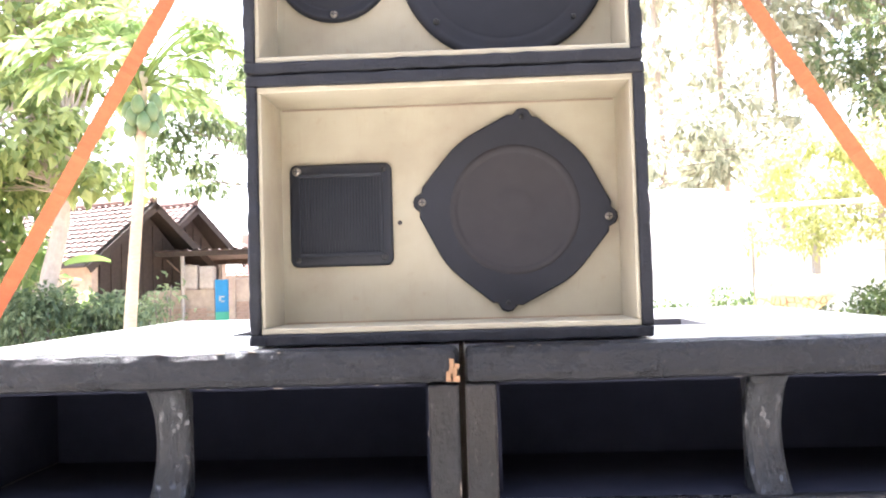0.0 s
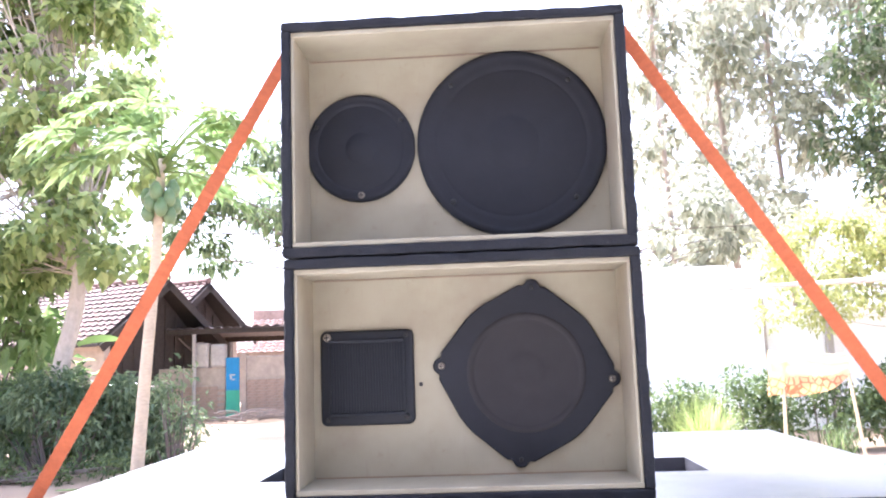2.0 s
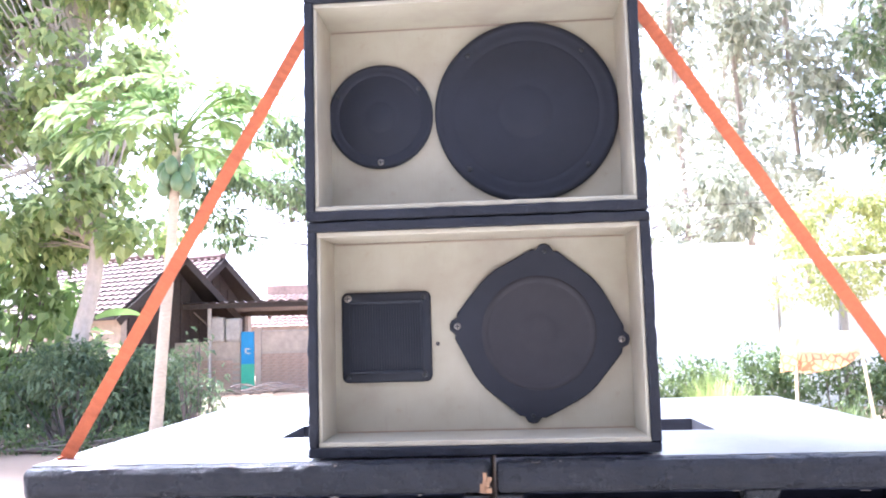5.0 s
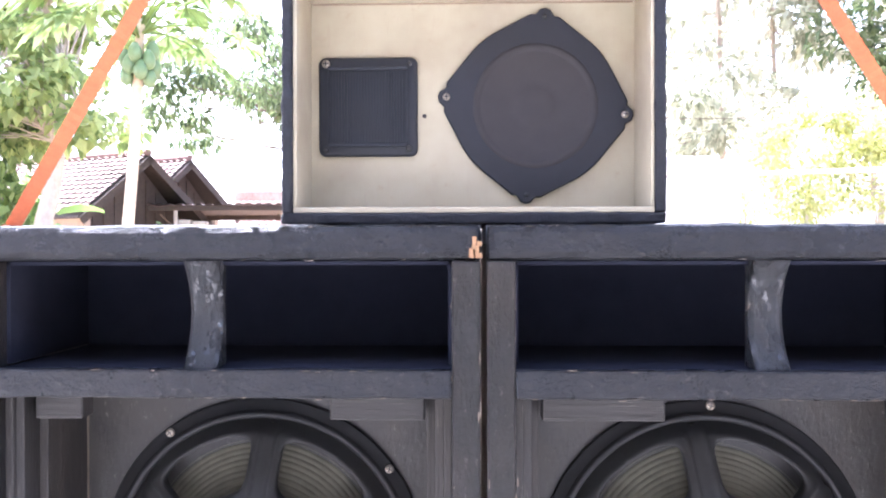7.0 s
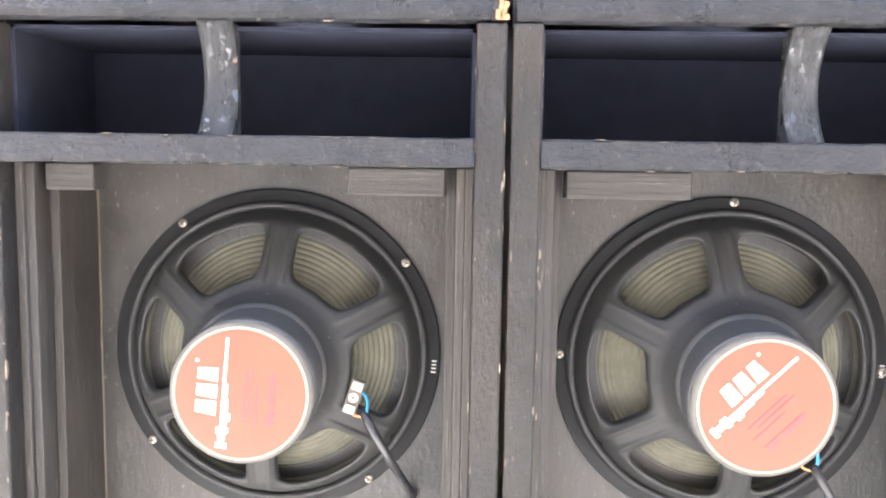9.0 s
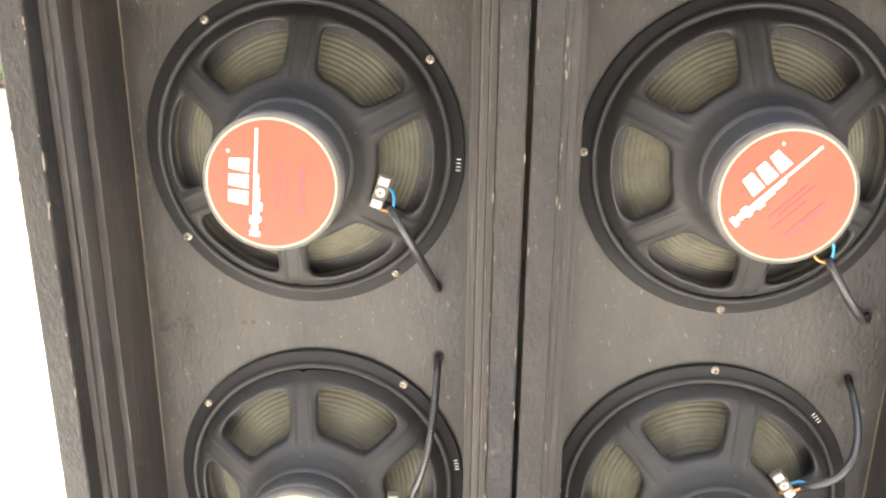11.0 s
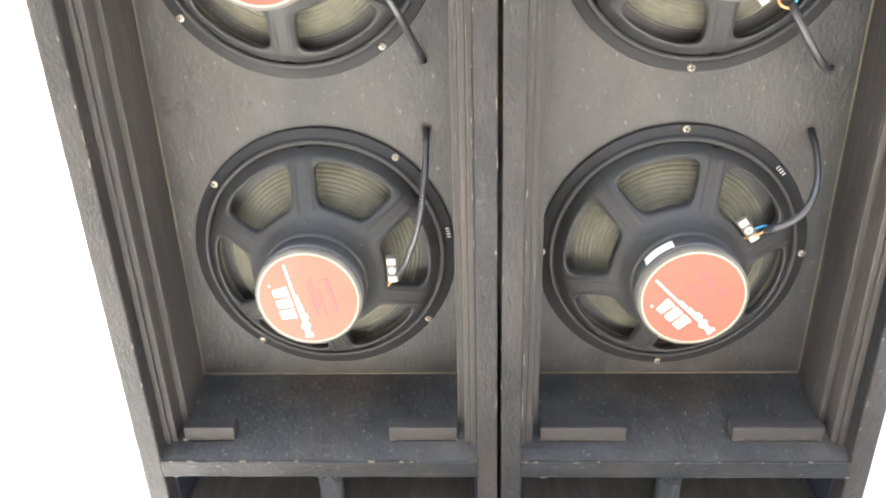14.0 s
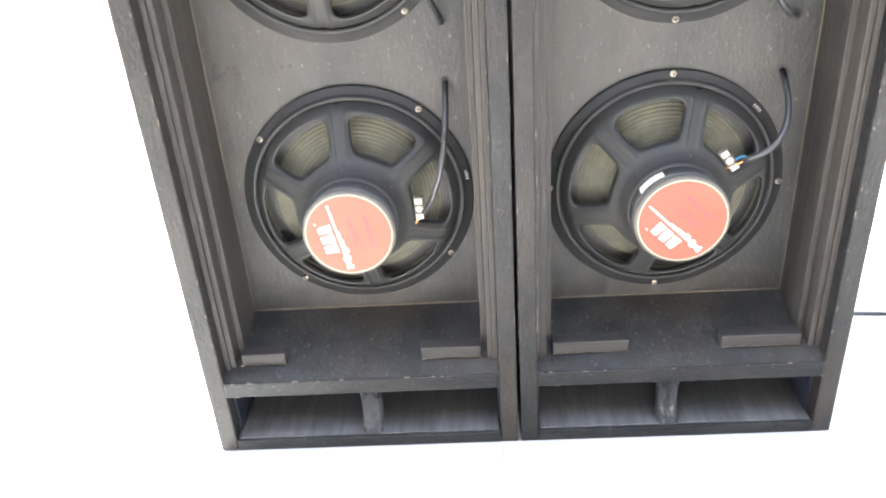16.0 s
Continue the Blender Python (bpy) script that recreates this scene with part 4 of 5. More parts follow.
def crown(clumps, count, size, wide, rg, flat=0.6, hang=0.2, bm=None):
    """Leaves in clumps given as (centre, radius); each clump is a shell of twigs with leaves."""
    bm = bm or bmesh.new()
    for c, r in clumps:
        c = Vector(c)
        for _ in range(count):
            d = rand_dir(rg)
            p = c + Vector((d.x, d.y, d.z * 0.8)) * r * rg.random() ** 0.45
            dd = (d + rand_dir(rg) * 0.9 + Vector((0, 0, -hang))).normalized()
            leaf(bm, p, dd, size * rg.uniform(0.6, 1.3), wide, Vector((rg.uniform(-0.4, 0.4), rg.uniform(-0.4, 0.4), 1)), rg.uniform(0.1, 0.4))
    return bm


def limbs(base, fork, clumps, r0, rg):
    """Trunk from base through fork points and a limb to each clump, as one tapered mesh."""
    bm = bmesh.new()
    pts = [Vector(base)] + [Vector(f) for f in fork]
    fine = []
    for a, b in zip(pts, pts[1:]):
        for k in range(5):
            fine.append(a.lerp(b, k / 5) + Vector((noise.noise(a + Vector((k, 0, 0))), noise.noise(b + Vector((0, k, 0))), 0)) * r0 * 0.35)
    fine.append(pts[-1])
    tube(fine, r0, bm, 10, r0 * 0.45)
    for c, r in clumps:
        c = Vector(c)
        k = rg.randrange(len(fine) // 2, len(fine))
        tube(bend(fine[k], c, (rg.uniform(-0.1, 0.1), rg.uniform(-0.1, 0.1), rg.uniform(-0.25, 0.05)), 6), r0 * 0.13, bm, 6, r0 * 0.04)
    return bm


def tree(name, base, fork, clumps, count, size, wide, r0, seed, leaf_m, bark, label, flat=0.6, hang=0.2):
    rg = random.Random(seed)
    root = thing(name, base, label, "tree", kind="")
    o = Vector(base)
    cl = [(Vector(c) - o, r) for c, r in clumps]
    part("trunk", limbs((0, 0, 0), [Vector(f) - o for f in fork], cl, r0, rg), bark, root, "", True)
    part("crown", crown(cl, count, size, wide, rg, flat, hang), leaf_m, root)
    return root


def cloud(rg, x0, x1, y0, y1, z0, z1, n, r0, r1, keep=None):
    out = []
    while len(out) < n:
        p = (rg.uniform(x0, x1), rg.uniform(y0, y1), rg.uniform(z0, z1))
        if keep is None or keep(p):
            out.append((p, rg.uniform(r0, r1)))
    return out


rg = random.Random(11)
# broad-leaved climber-clad tree on the left
cl = cloud(rg, -9.9, -4.95, 9.7, 12, 2.75, 9.6, 220, 0.28, 0.58, lambda p: p[0] < -5.05 - 0.16 * abs(p[2] - 4.6) and noise.noise((p[0] * 0.9, 0.0, p[2] * 0.9)) > -0.22)
tree("broadleaf_tree", (-6.5, 10.6, 0), [(-6.22, 10.6, 1.15), (-5.98, 10.6, 2.3), (-5.9, 10.6, 3.0), (-6.1, 10.6, 4.6), (-6.5, 10.7, 7.5)], cl, 105, 0.19, 0.75, 0.145, 1, LEAF_BROAD, MAT_BARK_PALE, "tall broad-leaved tree wrapped in climbing leaves, pale leaning trunk", hang=0.7)
# mango-like tree behind the house yard
cl = cloud(rg, -6.8, -2.2, 14, 17, 3.2, 5.9, 34, 0.3, 0.6, lambda p: p[2] < 5.9 - 0.35 * abs(p[0] + 4.5) and p[2] > 3.3 + 0.15 * abs(p[0] + 4.0))
tree("mango_tree", (-2.0, 15.8, 0), [(-2.0, 15.8, 2.0), (-2.6, 15.6, 3.4), (-3.6, 15.5, 4.3)], cl, 105, 0.22, 0.36, 0.17, 2, LEAF_DARK, MAT_BARK_DARK, "dark green mango tree with narrow leaves behind the lane", hang=0.5)
# pale teak trees on the right
for k, (bx, by, hh, seed) in enumerate(((4.2, 17.0, 12, 26), (5.7, 17.5, 12, 21), (7.3, 18.5, 13, 22), (8.6, 16.5, 13, 23), (6.7, 20.5, 13, 24), (11.2, 19.5, 13, 25))):
    rk = random.Random(seed)
    cl = []
    for _ in range(60):
        z = rk.uniform(3.4, hh)
        w = 2.9 - 0.06 * z
        a = rk.uniform(0, 6.28)
        cl.append(((bx + w * rk.random() * math.cos(a), by + w * rk.random() * math.sin(a), z), rk.uniform(0.3, 0.8)))
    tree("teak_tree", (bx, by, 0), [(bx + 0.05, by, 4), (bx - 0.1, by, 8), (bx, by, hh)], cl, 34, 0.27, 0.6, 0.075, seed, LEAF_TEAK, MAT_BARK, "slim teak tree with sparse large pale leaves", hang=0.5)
# dense dark tree at the right edge
rk = random.Random(31)
cl = cloud(rk, 6.6, 13.5, 14, 16, 3.4, 11, 70, 0.4, 0.75, lambda p: p[0] > 7.1 + 0.3 * abs(p[2] - 5.4))
tree("rain_tree", (10.2, 14.5, 0), [(10.1, 14.5, 2.5), (10.4, 14.4, 5), (10.8, 14.4, 9)], cl, 120, 0.22, 0.5, 0.24, 31, LEAF_DARK, MAT_BARK_DARK, "dense dark green tree beyond the white wall")
# low branchy tree behind the white wall
rk = random.Random(33)
cl = cloud(rk, 2.2, 6.0, 13.5, 15, 2.5, 4.3, 22, 0.3, 0.6)
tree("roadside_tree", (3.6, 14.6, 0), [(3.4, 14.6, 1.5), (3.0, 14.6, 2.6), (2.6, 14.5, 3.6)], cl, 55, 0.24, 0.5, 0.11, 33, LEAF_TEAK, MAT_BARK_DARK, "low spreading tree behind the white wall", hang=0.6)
# lime-green shrub over the wall
rk = random.Random(41)
cl = cloud(rk, 4.1, 8.8, 10.4, 11.5, 1.75, 4.3, 105, 0.22, 0.5, lambda p: p[2] < 2.95 + (p[0] - 4.1) * 0.3 and (p[2] > 2.2 or noise.noise((p[0] * 2, 0, p[2] * 2)) > 0.05))
tree("lime_shrub", (6.6, 11.0, 0), [(6.6, 11.0, 1.0), (6.7, 10.9, 2.0), (6.8, 10.9, 3.0)], cl, 170, 0.09, 0.6, 0.05, 41, LEAF_LIME, MAT_BARK, "bright lime-green shrub leaning over the wall")


def papaya_tree(at, height, seed):
    rk = random.Random(seed)
    root = thing("papaya_tree", at, "papaya tree with slender pale trunk and hanging green fruit", "tree")
    top = Vector((0.25, 0, height))
    part("trunk", tube([Vector((0, 0, -0.05)), Vector((0.03, 0, 0.3)), Vector((0.11, 0, height * 0.4)), Vector((0.21, 0, height * 0.75)), top, top + Vector((0.02, 0, 0.25))], 0.078, n=14, taper=0.043), MAT_PAPAYA_BARK, root, "ringed pale trunk", True)
    for k in range(15):
        a = k * 2.4
        zz_ = -0.20 - 0.34 * (k / 15)
        rr = 0.11 + 0.05 * rk.random()
        prof = [(0.0, 0.0), (0.030, -0.012), (0.066, -0.075), (0.076, -0.14), (0.052, -0.20), (0.0, -0.23)]
        bm = lathe(prof, 12)
        bmesh.ops.transform(bm, matrix=Matrix.Translation(top + Vector((rr * math.cos(a), rr * math.sin(a), zz_ + 0.22))) @ pose(0, 0, 0, -90, 0, 0) @ Matrix.Diagonal((1, -1, 1, 1)), verts=bm.verts)
        bmesh.ops.recalc_face_normals(bm, faces=bm.faces)
        part("fruit", bm, MAT_FRUIT, root, "green unripe papaya", True)
    bm = bmesh.new()
    for k in range(26):
        a = k * 2.399 + rk.uniform(-0.2, 0.2)
        el = rk.uniform(0.12, 1.2) - (0.4 if k % 3 == 0 and math.sin(a) > -0.3 else 0.0)
        ln = rk.uniform(0.7, 1.25)
        d = Vector((math.cos(a) * math.cos(el), math.sin(a) * math.cos(el), math.sin(el)))
        base = top + Vector((0, 0, rk.uniform(0.02, 0.28)))
        end = base + d * ln + Vector((0, 0, -0.12))
        part("leaf_stalk", tube(bend(base, end, (0, 0, 0.12), 6), 0.016, n=6, taper=0.009), LEAF_PAPAYA, root, "", True)
        # palmate blade of deeply cut lobes
        side = Vector((-math.sin(a), math.cos(a), 0))
        for j in range(9):
            q = (j - 4) / 4
            ang = q * 2.5
            ld = (Vector((math.cos(a), math.sin(a), -0.55)) * math.cos(ang) + side * math.sin(ang)).normalized()
            ll = 0.50 * (1 - 0.35 * abs(q)) * (0.75 + 0.5 * ((k * 7) % 5) / 5)
            leaf(bm, end, ld, ll, 0.36, Vector((0, 0, 1)), 0.22, 0.05)
            for sgn in (-1, 1):
                leaf(bm, end + ld * ll * 0.45, (ld + side * sgn * 0.7 * math.cos(ang) - Vector((math.cos(a), math.sin(a), 0)) * sgn * 0.7 * math.sin(ang)).normalized(), ll * 0.42, 0.4, Vector((0, 0, 1)), 0.2, 0.04)
    part("crown", bm, LEAF_PAPAYA, root, "deeply cut papaya leaves")
    return root


papaya_tree((-3.80, 7.75, 0), 3.42, 5)


def bush(name, at, clumps, count, size, wide, leaf_m, seed, label, hang=0.2):
    rk = random.Random(seed)
    root = thing(name, at, label, "bush")
    o = Vector(at)
    cl = [(Vector(c) - o, r) for c, r in clumps]
    bm = bmesh.new()
    for c, r in cl:
        tube(bend((c.x * 0.3, c.y * 0.3, 0), c, (0, 0, 0), 4), 0.018, bm, 5, 0.006)
    tagged(part("stems", bm, MAT_BARK_DARK, root, "", True), kind="stuff")
    tagged(part("leaves", crown(cl, count, size, wide, rk, hang=hang), leaf_m, root), kind="stuff")
    return root


rk = random.Random(51)
bush("cassava_bush", (-5.9, 9.9, 0), cloud(rk, -6.9, -5.0, 9.5, 10.6, 0.2, 1.15, 26, 0.25, 0.42), 170, 0.13, 0.36, LEAF_CASSAVA, 51, "dense dark green cassava bush by the lane", 0.5)
bush("cassava_bush", (-5.3, 10.6, 0), cloud(rk, -5.8, -4.5, 10.2, 11.2, 0.2, 1.0, 20, 0.25, 0.4), 150, 0.13, 0.36, LEAF_CASSAVA, 52, "low dark bush beside the papaya trunk", 0.5)
bush("undergrowth", (-8.3, 11.5, 0), cloud(rk, -9.9, -6.4, 11.0, 12.2, 0.3, 3.4, 56, 0.35, 0.6), 80, 0.26, 0.6, LEAF_PAPAYA, 53, "tall dark undergrowth under the broad-leaved tree", 0.6)
bush("roadside_weeds", (-6.6, 9.2, 0), cloud(rk, -8.6, -4.6, 8.9, 9.5, 0.02, 0.16, 40, 0.12, 0.22), 40, 0.09, 0.35, LEAF_HEDGE, 56, "low weeds along the lane's edge", 0.0)
bush("sapling", (-3.8, 8.9, 0), cloud(rk, -4.1, -3.45, 8.6, 9.2, 0.3, 1.45, 17, 0.10, 0.2), 20, 0.10, 0.45, LEAF_CASSAVA, 54, "young leafy sapling growing at the lane's edge", 0.3)
# bamboo-like yellow-green tuft
bush("yellow_fern", (-7.6, 9.4, 0), cloud(rk, -8.1, -7.3, 9.2, 9.6, 2.0, 2.9, 12, 0.15, 0.3), 60, 0.22, 0.12, LEAF_LIME, 55, "yellow-green feathery plant at the yard's edge", 0.9)
# hedge along the white wall
hedge = thing("hedge", (5, 10.4, 0), "clipped dark green hedge in front of the white wall", "hedge")
rk = random.Random(61)
part("leaves", crown(cloud(rk, -3.2, 4.8, -0.35, 0.35, 0.15, 0.92, 120, 0.2, 0.34), 115, 0.10, 0.5, rk), LEAF_HEDGE, hedge)
bm = bmesh.new()
for k in range(40):
    x = rk.uniform(-3.1, 4.7)
    tube([(x, rk.uniform(-0.2, 0.2), 0), (x + rk.uniform(-0.1, 0.1), rk.uniform(-0.2, 0.2), 0.8)], 0.015, bm, 5, 0.006)
tagged(part("stems", bm, MAT_BARK_DARK, hedge), kind="stuff")


def grass_clump(at, n, h, seed, leaf_m, label):
    rk = random.Random(seed)
    root = thing("lemongrass_clump", at, label, "grass", "grass clumps")
    bm = bmesh.new()
    for _ in range(n):
        a, ln = rk.uniform(0, 6.28), h * rk.uniform(0.6, 1.15)
        out = rk.uniform(0.1, 0.75)
        p = Vector((rk.gauss(0, 0.09), rk.gauss(0, 0.09), 0))
        d = Vector((math.cos(a) * out, math.sin(a) * out, 1)).normalized()
        s = Vector((-math.sin(a), math.cos(a), 0)) * 0.009
        last = None
        for k in range(5):
            q = k / 4
            c = p + d * ln * q + Vector((math.cos(a), math.sin(a), -0.9)) * (ln * 0.38 * out * q * q)
            row = (bm.verts.new(c - s * (1 - q * 0.9)), bm.verts.new(c + s * (1 - q * 0.9)))
            if last:
                bm.faces.new((last[0], last[1], row[1], row[0]))
            last = row
    tagged(part("blades", bm, leaf_m, root), kind="stuff")
    return root


grass_clump((2.66, 9.5, 0), 520, 0.82, 71, LEAF_GRASS, "pale green lemongrass clump before the hedge")
grass_clump((4.35, 9.6, 0), 90, 0.5, 72, LEAF_HEDGE, "dark thin grass tuft before the hedge")


def banana_leaf(at, d, ln, seed):
    root = thing("banana_leaf", at, "long bright banana leaf among the trees", "leaf", "banana leaves")
    bm = bmesh.new()
    d = Vector(d).normalized()
    s = d.cross(Vector((0, 1, 0.3))).normalized()
    last = None
    for k in range(11):
        q = k / 10
        c = d * ln * q + Vector((0, 0, -0.35 * ln * q * q))
        w = ln * 0.085 * math.sin(math.pi * min(0.98, q * 0.9 + 0.08)) ** 0.6
        row = (bm.verts.new(c - s * w + Vector((0, 0, 0.02))), bm.verts.new(c + Vector((0, 0, -0.02))), bm.verts.new(c + s * w + Vector((0, 0, 0.02))))
        if last:
            bm.faces.new((last[0], last[1], row[1], row[0]))
            bm.faces.new((last[1], last[2], row[2], row[1]))
        last = row
    part("blade", bm, LEAF_BANANA, root)


banana_leaf((-6.45, 11.6, 1.72), (0.95, 0.2, 0.42), 0.75, 1)
banana_leaf((-6.85, 11.4, 1.5), (0.12, 0, 1), 1.0, 2)
banana_leaf((-8.9, 9.8, 1.9), (0.5, 0, 1), 2.0, 3)


# ---- the house across the lane ----
def gable_roof(root, x0, x1, y0, y1, eave, ridge, over=0.4):
    """Tiled roof with its ridge along x... the gable end faces +x."""
    ym = (y0 + y1) / 2
    for s, ya in ((-1, y0 - over), (1, y1 + over)):
        run = abs(ym - ya)
        slope = (ridge - eave) / run
        bm = bmesh.new()
        rows, cols = 13, int((x1 - x0) / 0.24)
        for i in range(rows):
            for j in range(cols):
                xa, xb = x0 + (x1 - x0) * j / cols, x0 + (x1 - x0) * (j + 1) / cols - 0.012
                qa, qb = i / rows, (i + 1.25) / rows
                qb = min(qb, 1)
                lift = 0.05
                for xm0, xm1, h0, h1 in ((xa, (xa + xb) / 2, 0.0, 0.035), ((xa + xb) / 2, xb, 0.035, 0.0)):
                    v = []
                    for x, h, q, l in ((xm0, h0, qa, lift), (xm1, h1, qa, lift), (xm1, h1, qb, 0.0), (xm0, h0, qb, 0.0)):
                        y = ya + (ym - ya) * q
                        v.append(bm.verts.new((x, y, eave + (ridge - eave) * q + h + l)))
                    bm.faces.new(v)
        part("roof_tiles", bm, MAT_TILE, root, "rows of weathered brown clay tiles")
        bm = bmesh.new()
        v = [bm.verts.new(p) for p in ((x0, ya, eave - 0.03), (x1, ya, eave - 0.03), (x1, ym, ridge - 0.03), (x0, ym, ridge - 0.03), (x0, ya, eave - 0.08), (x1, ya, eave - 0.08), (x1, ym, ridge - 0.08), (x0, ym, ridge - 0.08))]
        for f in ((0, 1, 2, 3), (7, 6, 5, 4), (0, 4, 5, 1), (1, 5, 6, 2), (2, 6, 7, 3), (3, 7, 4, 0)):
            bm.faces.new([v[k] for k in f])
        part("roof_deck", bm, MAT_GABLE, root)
        a, b = Vector((x1 + 0.02, ya, eave - 0.06)), Vector((x1 + 0.02, ym, ridge - 0.04))
        bm = bmesh.new()
        n_ = Vector((0, -(ridge - eave), (ym - ya))).normalized() * 0.16
        if n_.z < 0:
            n_ = -n_
        v = [bm.verts.new(p) for p in (a, b, b - n_, a - n_, a + Vector((0.04, 0, 0)), b + Vector((0.04, 0, 0)), b - n_ + Vector((0.04, 0, 0)), a - n_ + Vector((0.04, 0, 0)))]
        for f in ((0, 1, 2, 3), (7, 6, 5, 4), (0, 4, 5, 1), (1, 5, 6, 2), (2, 6, 7, 3), (3, 7, 4, 0)):
            bm.faces.new([v[k] for k in f])
        part("barge_board", bm, MAT_GABLE, root)
    part("ridge_cap", tube([(x0, ym, ridge + 0.03), (x1, ym, ridge + 0.03)], 0.09, n=8), MAT_TILE, root)


def house(at, w, d, eave, ridge, label, seed):
    root = thing("village_house", at, label, "house", "houses across the lane")
    part("wall", boxes((-w, -0.35, 0, 0.14, 0, eave), (-w, -0.35, d - 0.14, d, 0, eave), (-w, -w + 0.14, 0.14, d - 0.14, 0, eave)), MAT_PLASTER, root)
    bm = bmesh.new()
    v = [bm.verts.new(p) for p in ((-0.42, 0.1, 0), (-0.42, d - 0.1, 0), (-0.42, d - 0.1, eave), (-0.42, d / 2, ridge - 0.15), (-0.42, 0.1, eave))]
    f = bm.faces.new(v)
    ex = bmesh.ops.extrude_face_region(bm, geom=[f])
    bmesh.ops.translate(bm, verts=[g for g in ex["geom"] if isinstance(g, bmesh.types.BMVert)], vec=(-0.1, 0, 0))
    part("gable_wall", bm, MAT_GABLE, root, "very dark timber gable")
    for k in range(9):
        y = 0.25 + (d - 0.5) * k / 8
        h = eave + (ridge - eave) * (1 - abs(y - d / 2) / (d / 2)) - 0.25
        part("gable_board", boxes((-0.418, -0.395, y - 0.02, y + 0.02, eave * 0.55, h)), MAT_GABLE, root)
    gable_roof(root, -w - 0.2, 0, 0, d, eave, ridge)
    return root


h1 = house((-7.65, 15.4, 0), 4.6, 2.7, 1.85, 3.25, "small house with brown clay-tile roof and dark timber gable", 1)
h1.rotation_euler = (0, 0, radians(-28))
h2 = house((-7.6, 18.0, 0), 4.2, 2.6, 2.0, 3.4, "second house behind, clay-tile roof and open dark gable", 2)
h2.rotation_euler = (0, 0, radians(-28))

# far tiled roof and brick gable behind the carport
far = thing("far_house", (-4.3, 23.5, 0), "low far house with long brown tiled roof and brick wall", "house")
part("wall", boxes((-3.4, 3.4, 0, 0.2, 0, 1.75)), MAT_PLASTER, far)
part("upper_wall", boxes((-3.4, 3.6, 1.9, 2.1, 0, 3.0)), MAT_BRICK, far)
bm = bmesh.new()
for i in range(12):
    for j in range(34):
        xa = -3.6 + 7.3 * j / 34
        za, zb = 1.55 + 1.1 * i / 12, 1.55 + 1.1 * (i + 1.2) / 12
        ya, yb = -0.5 + 2.3 * i / 12, -0.5 + 2.3 * (i + 1.2) / 12
        v = [bm.verts.new(p) for p in ((xa, ya, za + 0.05), (xa + 0.1, ya, za + 0.09), (xa + 0.2, ya, za + 0.05), (xa + 0.2, yb, zb), (xa + 0.1, yb, zb + 0.04), (xa, yb, zb))]
        bm.faces.new((v[0], v[1], v[4], v[5]))
        bm.faces.new((v[1], v[2], v[3], v[4]))
part("roof_tiles", bm, MAT_TILE, far, "rows of brown clay tiles")

# carport with sheet roof
cp = thing("carport", (-4.6, 17.6, 0.14), "lean-to carport with rusty corrugated roof on thin posts", "carport")
bm = bmesh.new()
n = 96
for sgn in (0, 1):
    rowa = [bm.verts.new((-2.5 + 4.4 * k / n, -0.9, 2.0 + 0.018 * math.sin(k * 1.3) - 0.02 * sgn)) for k in range(n + 1)]
    rowb = [bm.verts.new((-2.5 + 4.4 * k / n, 1.9, 1.86 + 0.018 * math.sin(k * 1.3) - 0.02 * sgn)) for k in range(n + 1)]
    for k in range(n):
        f = (rowa[k], rowa[k + 1], rowb[k + 1], rowb[k])
        bm.faces.new(f if sgn == 0 else f[::-1])
part("sheet_roof", bm, MAT_SHEET, cp, "rusty corrugated sheet roof", True)
part("front_beam", boxes((-2.5, 1.9, -0.85, -0.78, 1.86, 1.965)), MAT_GABLE, cp)
part("rear_beam", boxes((-2.5, 1.9, 1.7, 1.78, 1.72, 1.84)), MAT_TIMBER, cp)
for x in (-1.9, 0.75, 1.75):
    part("post", tube([(x, -0.8, 0), (x, -0.8, 1.87)], 0.045, n=8), MAT_CONC, cp)
    part("brace", tube([(x, -0.8, 1.45), (x - 0.35, -0.8, 1.78)], 0.02, n=6), MAT_TIMBER, cp)
    part("rear_post", tube([(x, 1.74, 0), (x, 1.74, 1.73)], 0.04, n=8), MAT_CONC, cp)

# brick yard wall, bricks as pieces
yard = tagged(new("yard_wall"), "weathered low brick yard wall with grey mortar", "wall", kind="structure")
yard.location = (-5.45, 16.9, 0.15)


def brick_mesh():
    bm = boxes((-0.105, 0.105, -0.02, 0.02, -0.026, 0.026), bevel=0.004)
    me = mesh_of(bm, "brick")
    me.materials.append(MAT_BRICK)
    return me


part("wall_core", boxes((0.0, 2.45, 0.0, 0.12, -0.2, 1.30), (-2.1, -0.38, 0.0, 0.12, -0.2, 1.10)), MAT_MORTAR, yard)
part("wall_cap", boxes((-0.02, 2.47, -0.03, 0.15, 1.30, 1.335), bevel=0.006), MAT_CONC, yard)
part("pier", boxes((-0.02, 0.11, -0.05, 0.14, -0.2, 1.38), bevel=0.008), MAT_PLASTER, yard)
part("plaster_band", boxes((0.11, 2.45, -0.016, 0.0, 0.86, 1.30), (-2.1, -0.38, -0.012, 0.0, 0.72, 1.10)), MAT_PLASTER, yard, "flaking brown plaster over the brick")
solid("concrete_block", boxes((-0.17, 0.17, -0.12, 0.12, 0, 0.55), bevel=0.05), MAT_CONC, (-6.36, 16.96, 1.251), "upright grey concrete block standing on the yard wall", "concrete block", "concrete blocks")
solid("concrete_block", boxes((-0.17, 0.17, -0.12, 0.12, 0, 0.52), bevel=0.05), MAT_CONC, (-5.99, 16.96, 1.251), "upright grey concrete block standing on the yard wall", "concrete block", "concrete blocks")
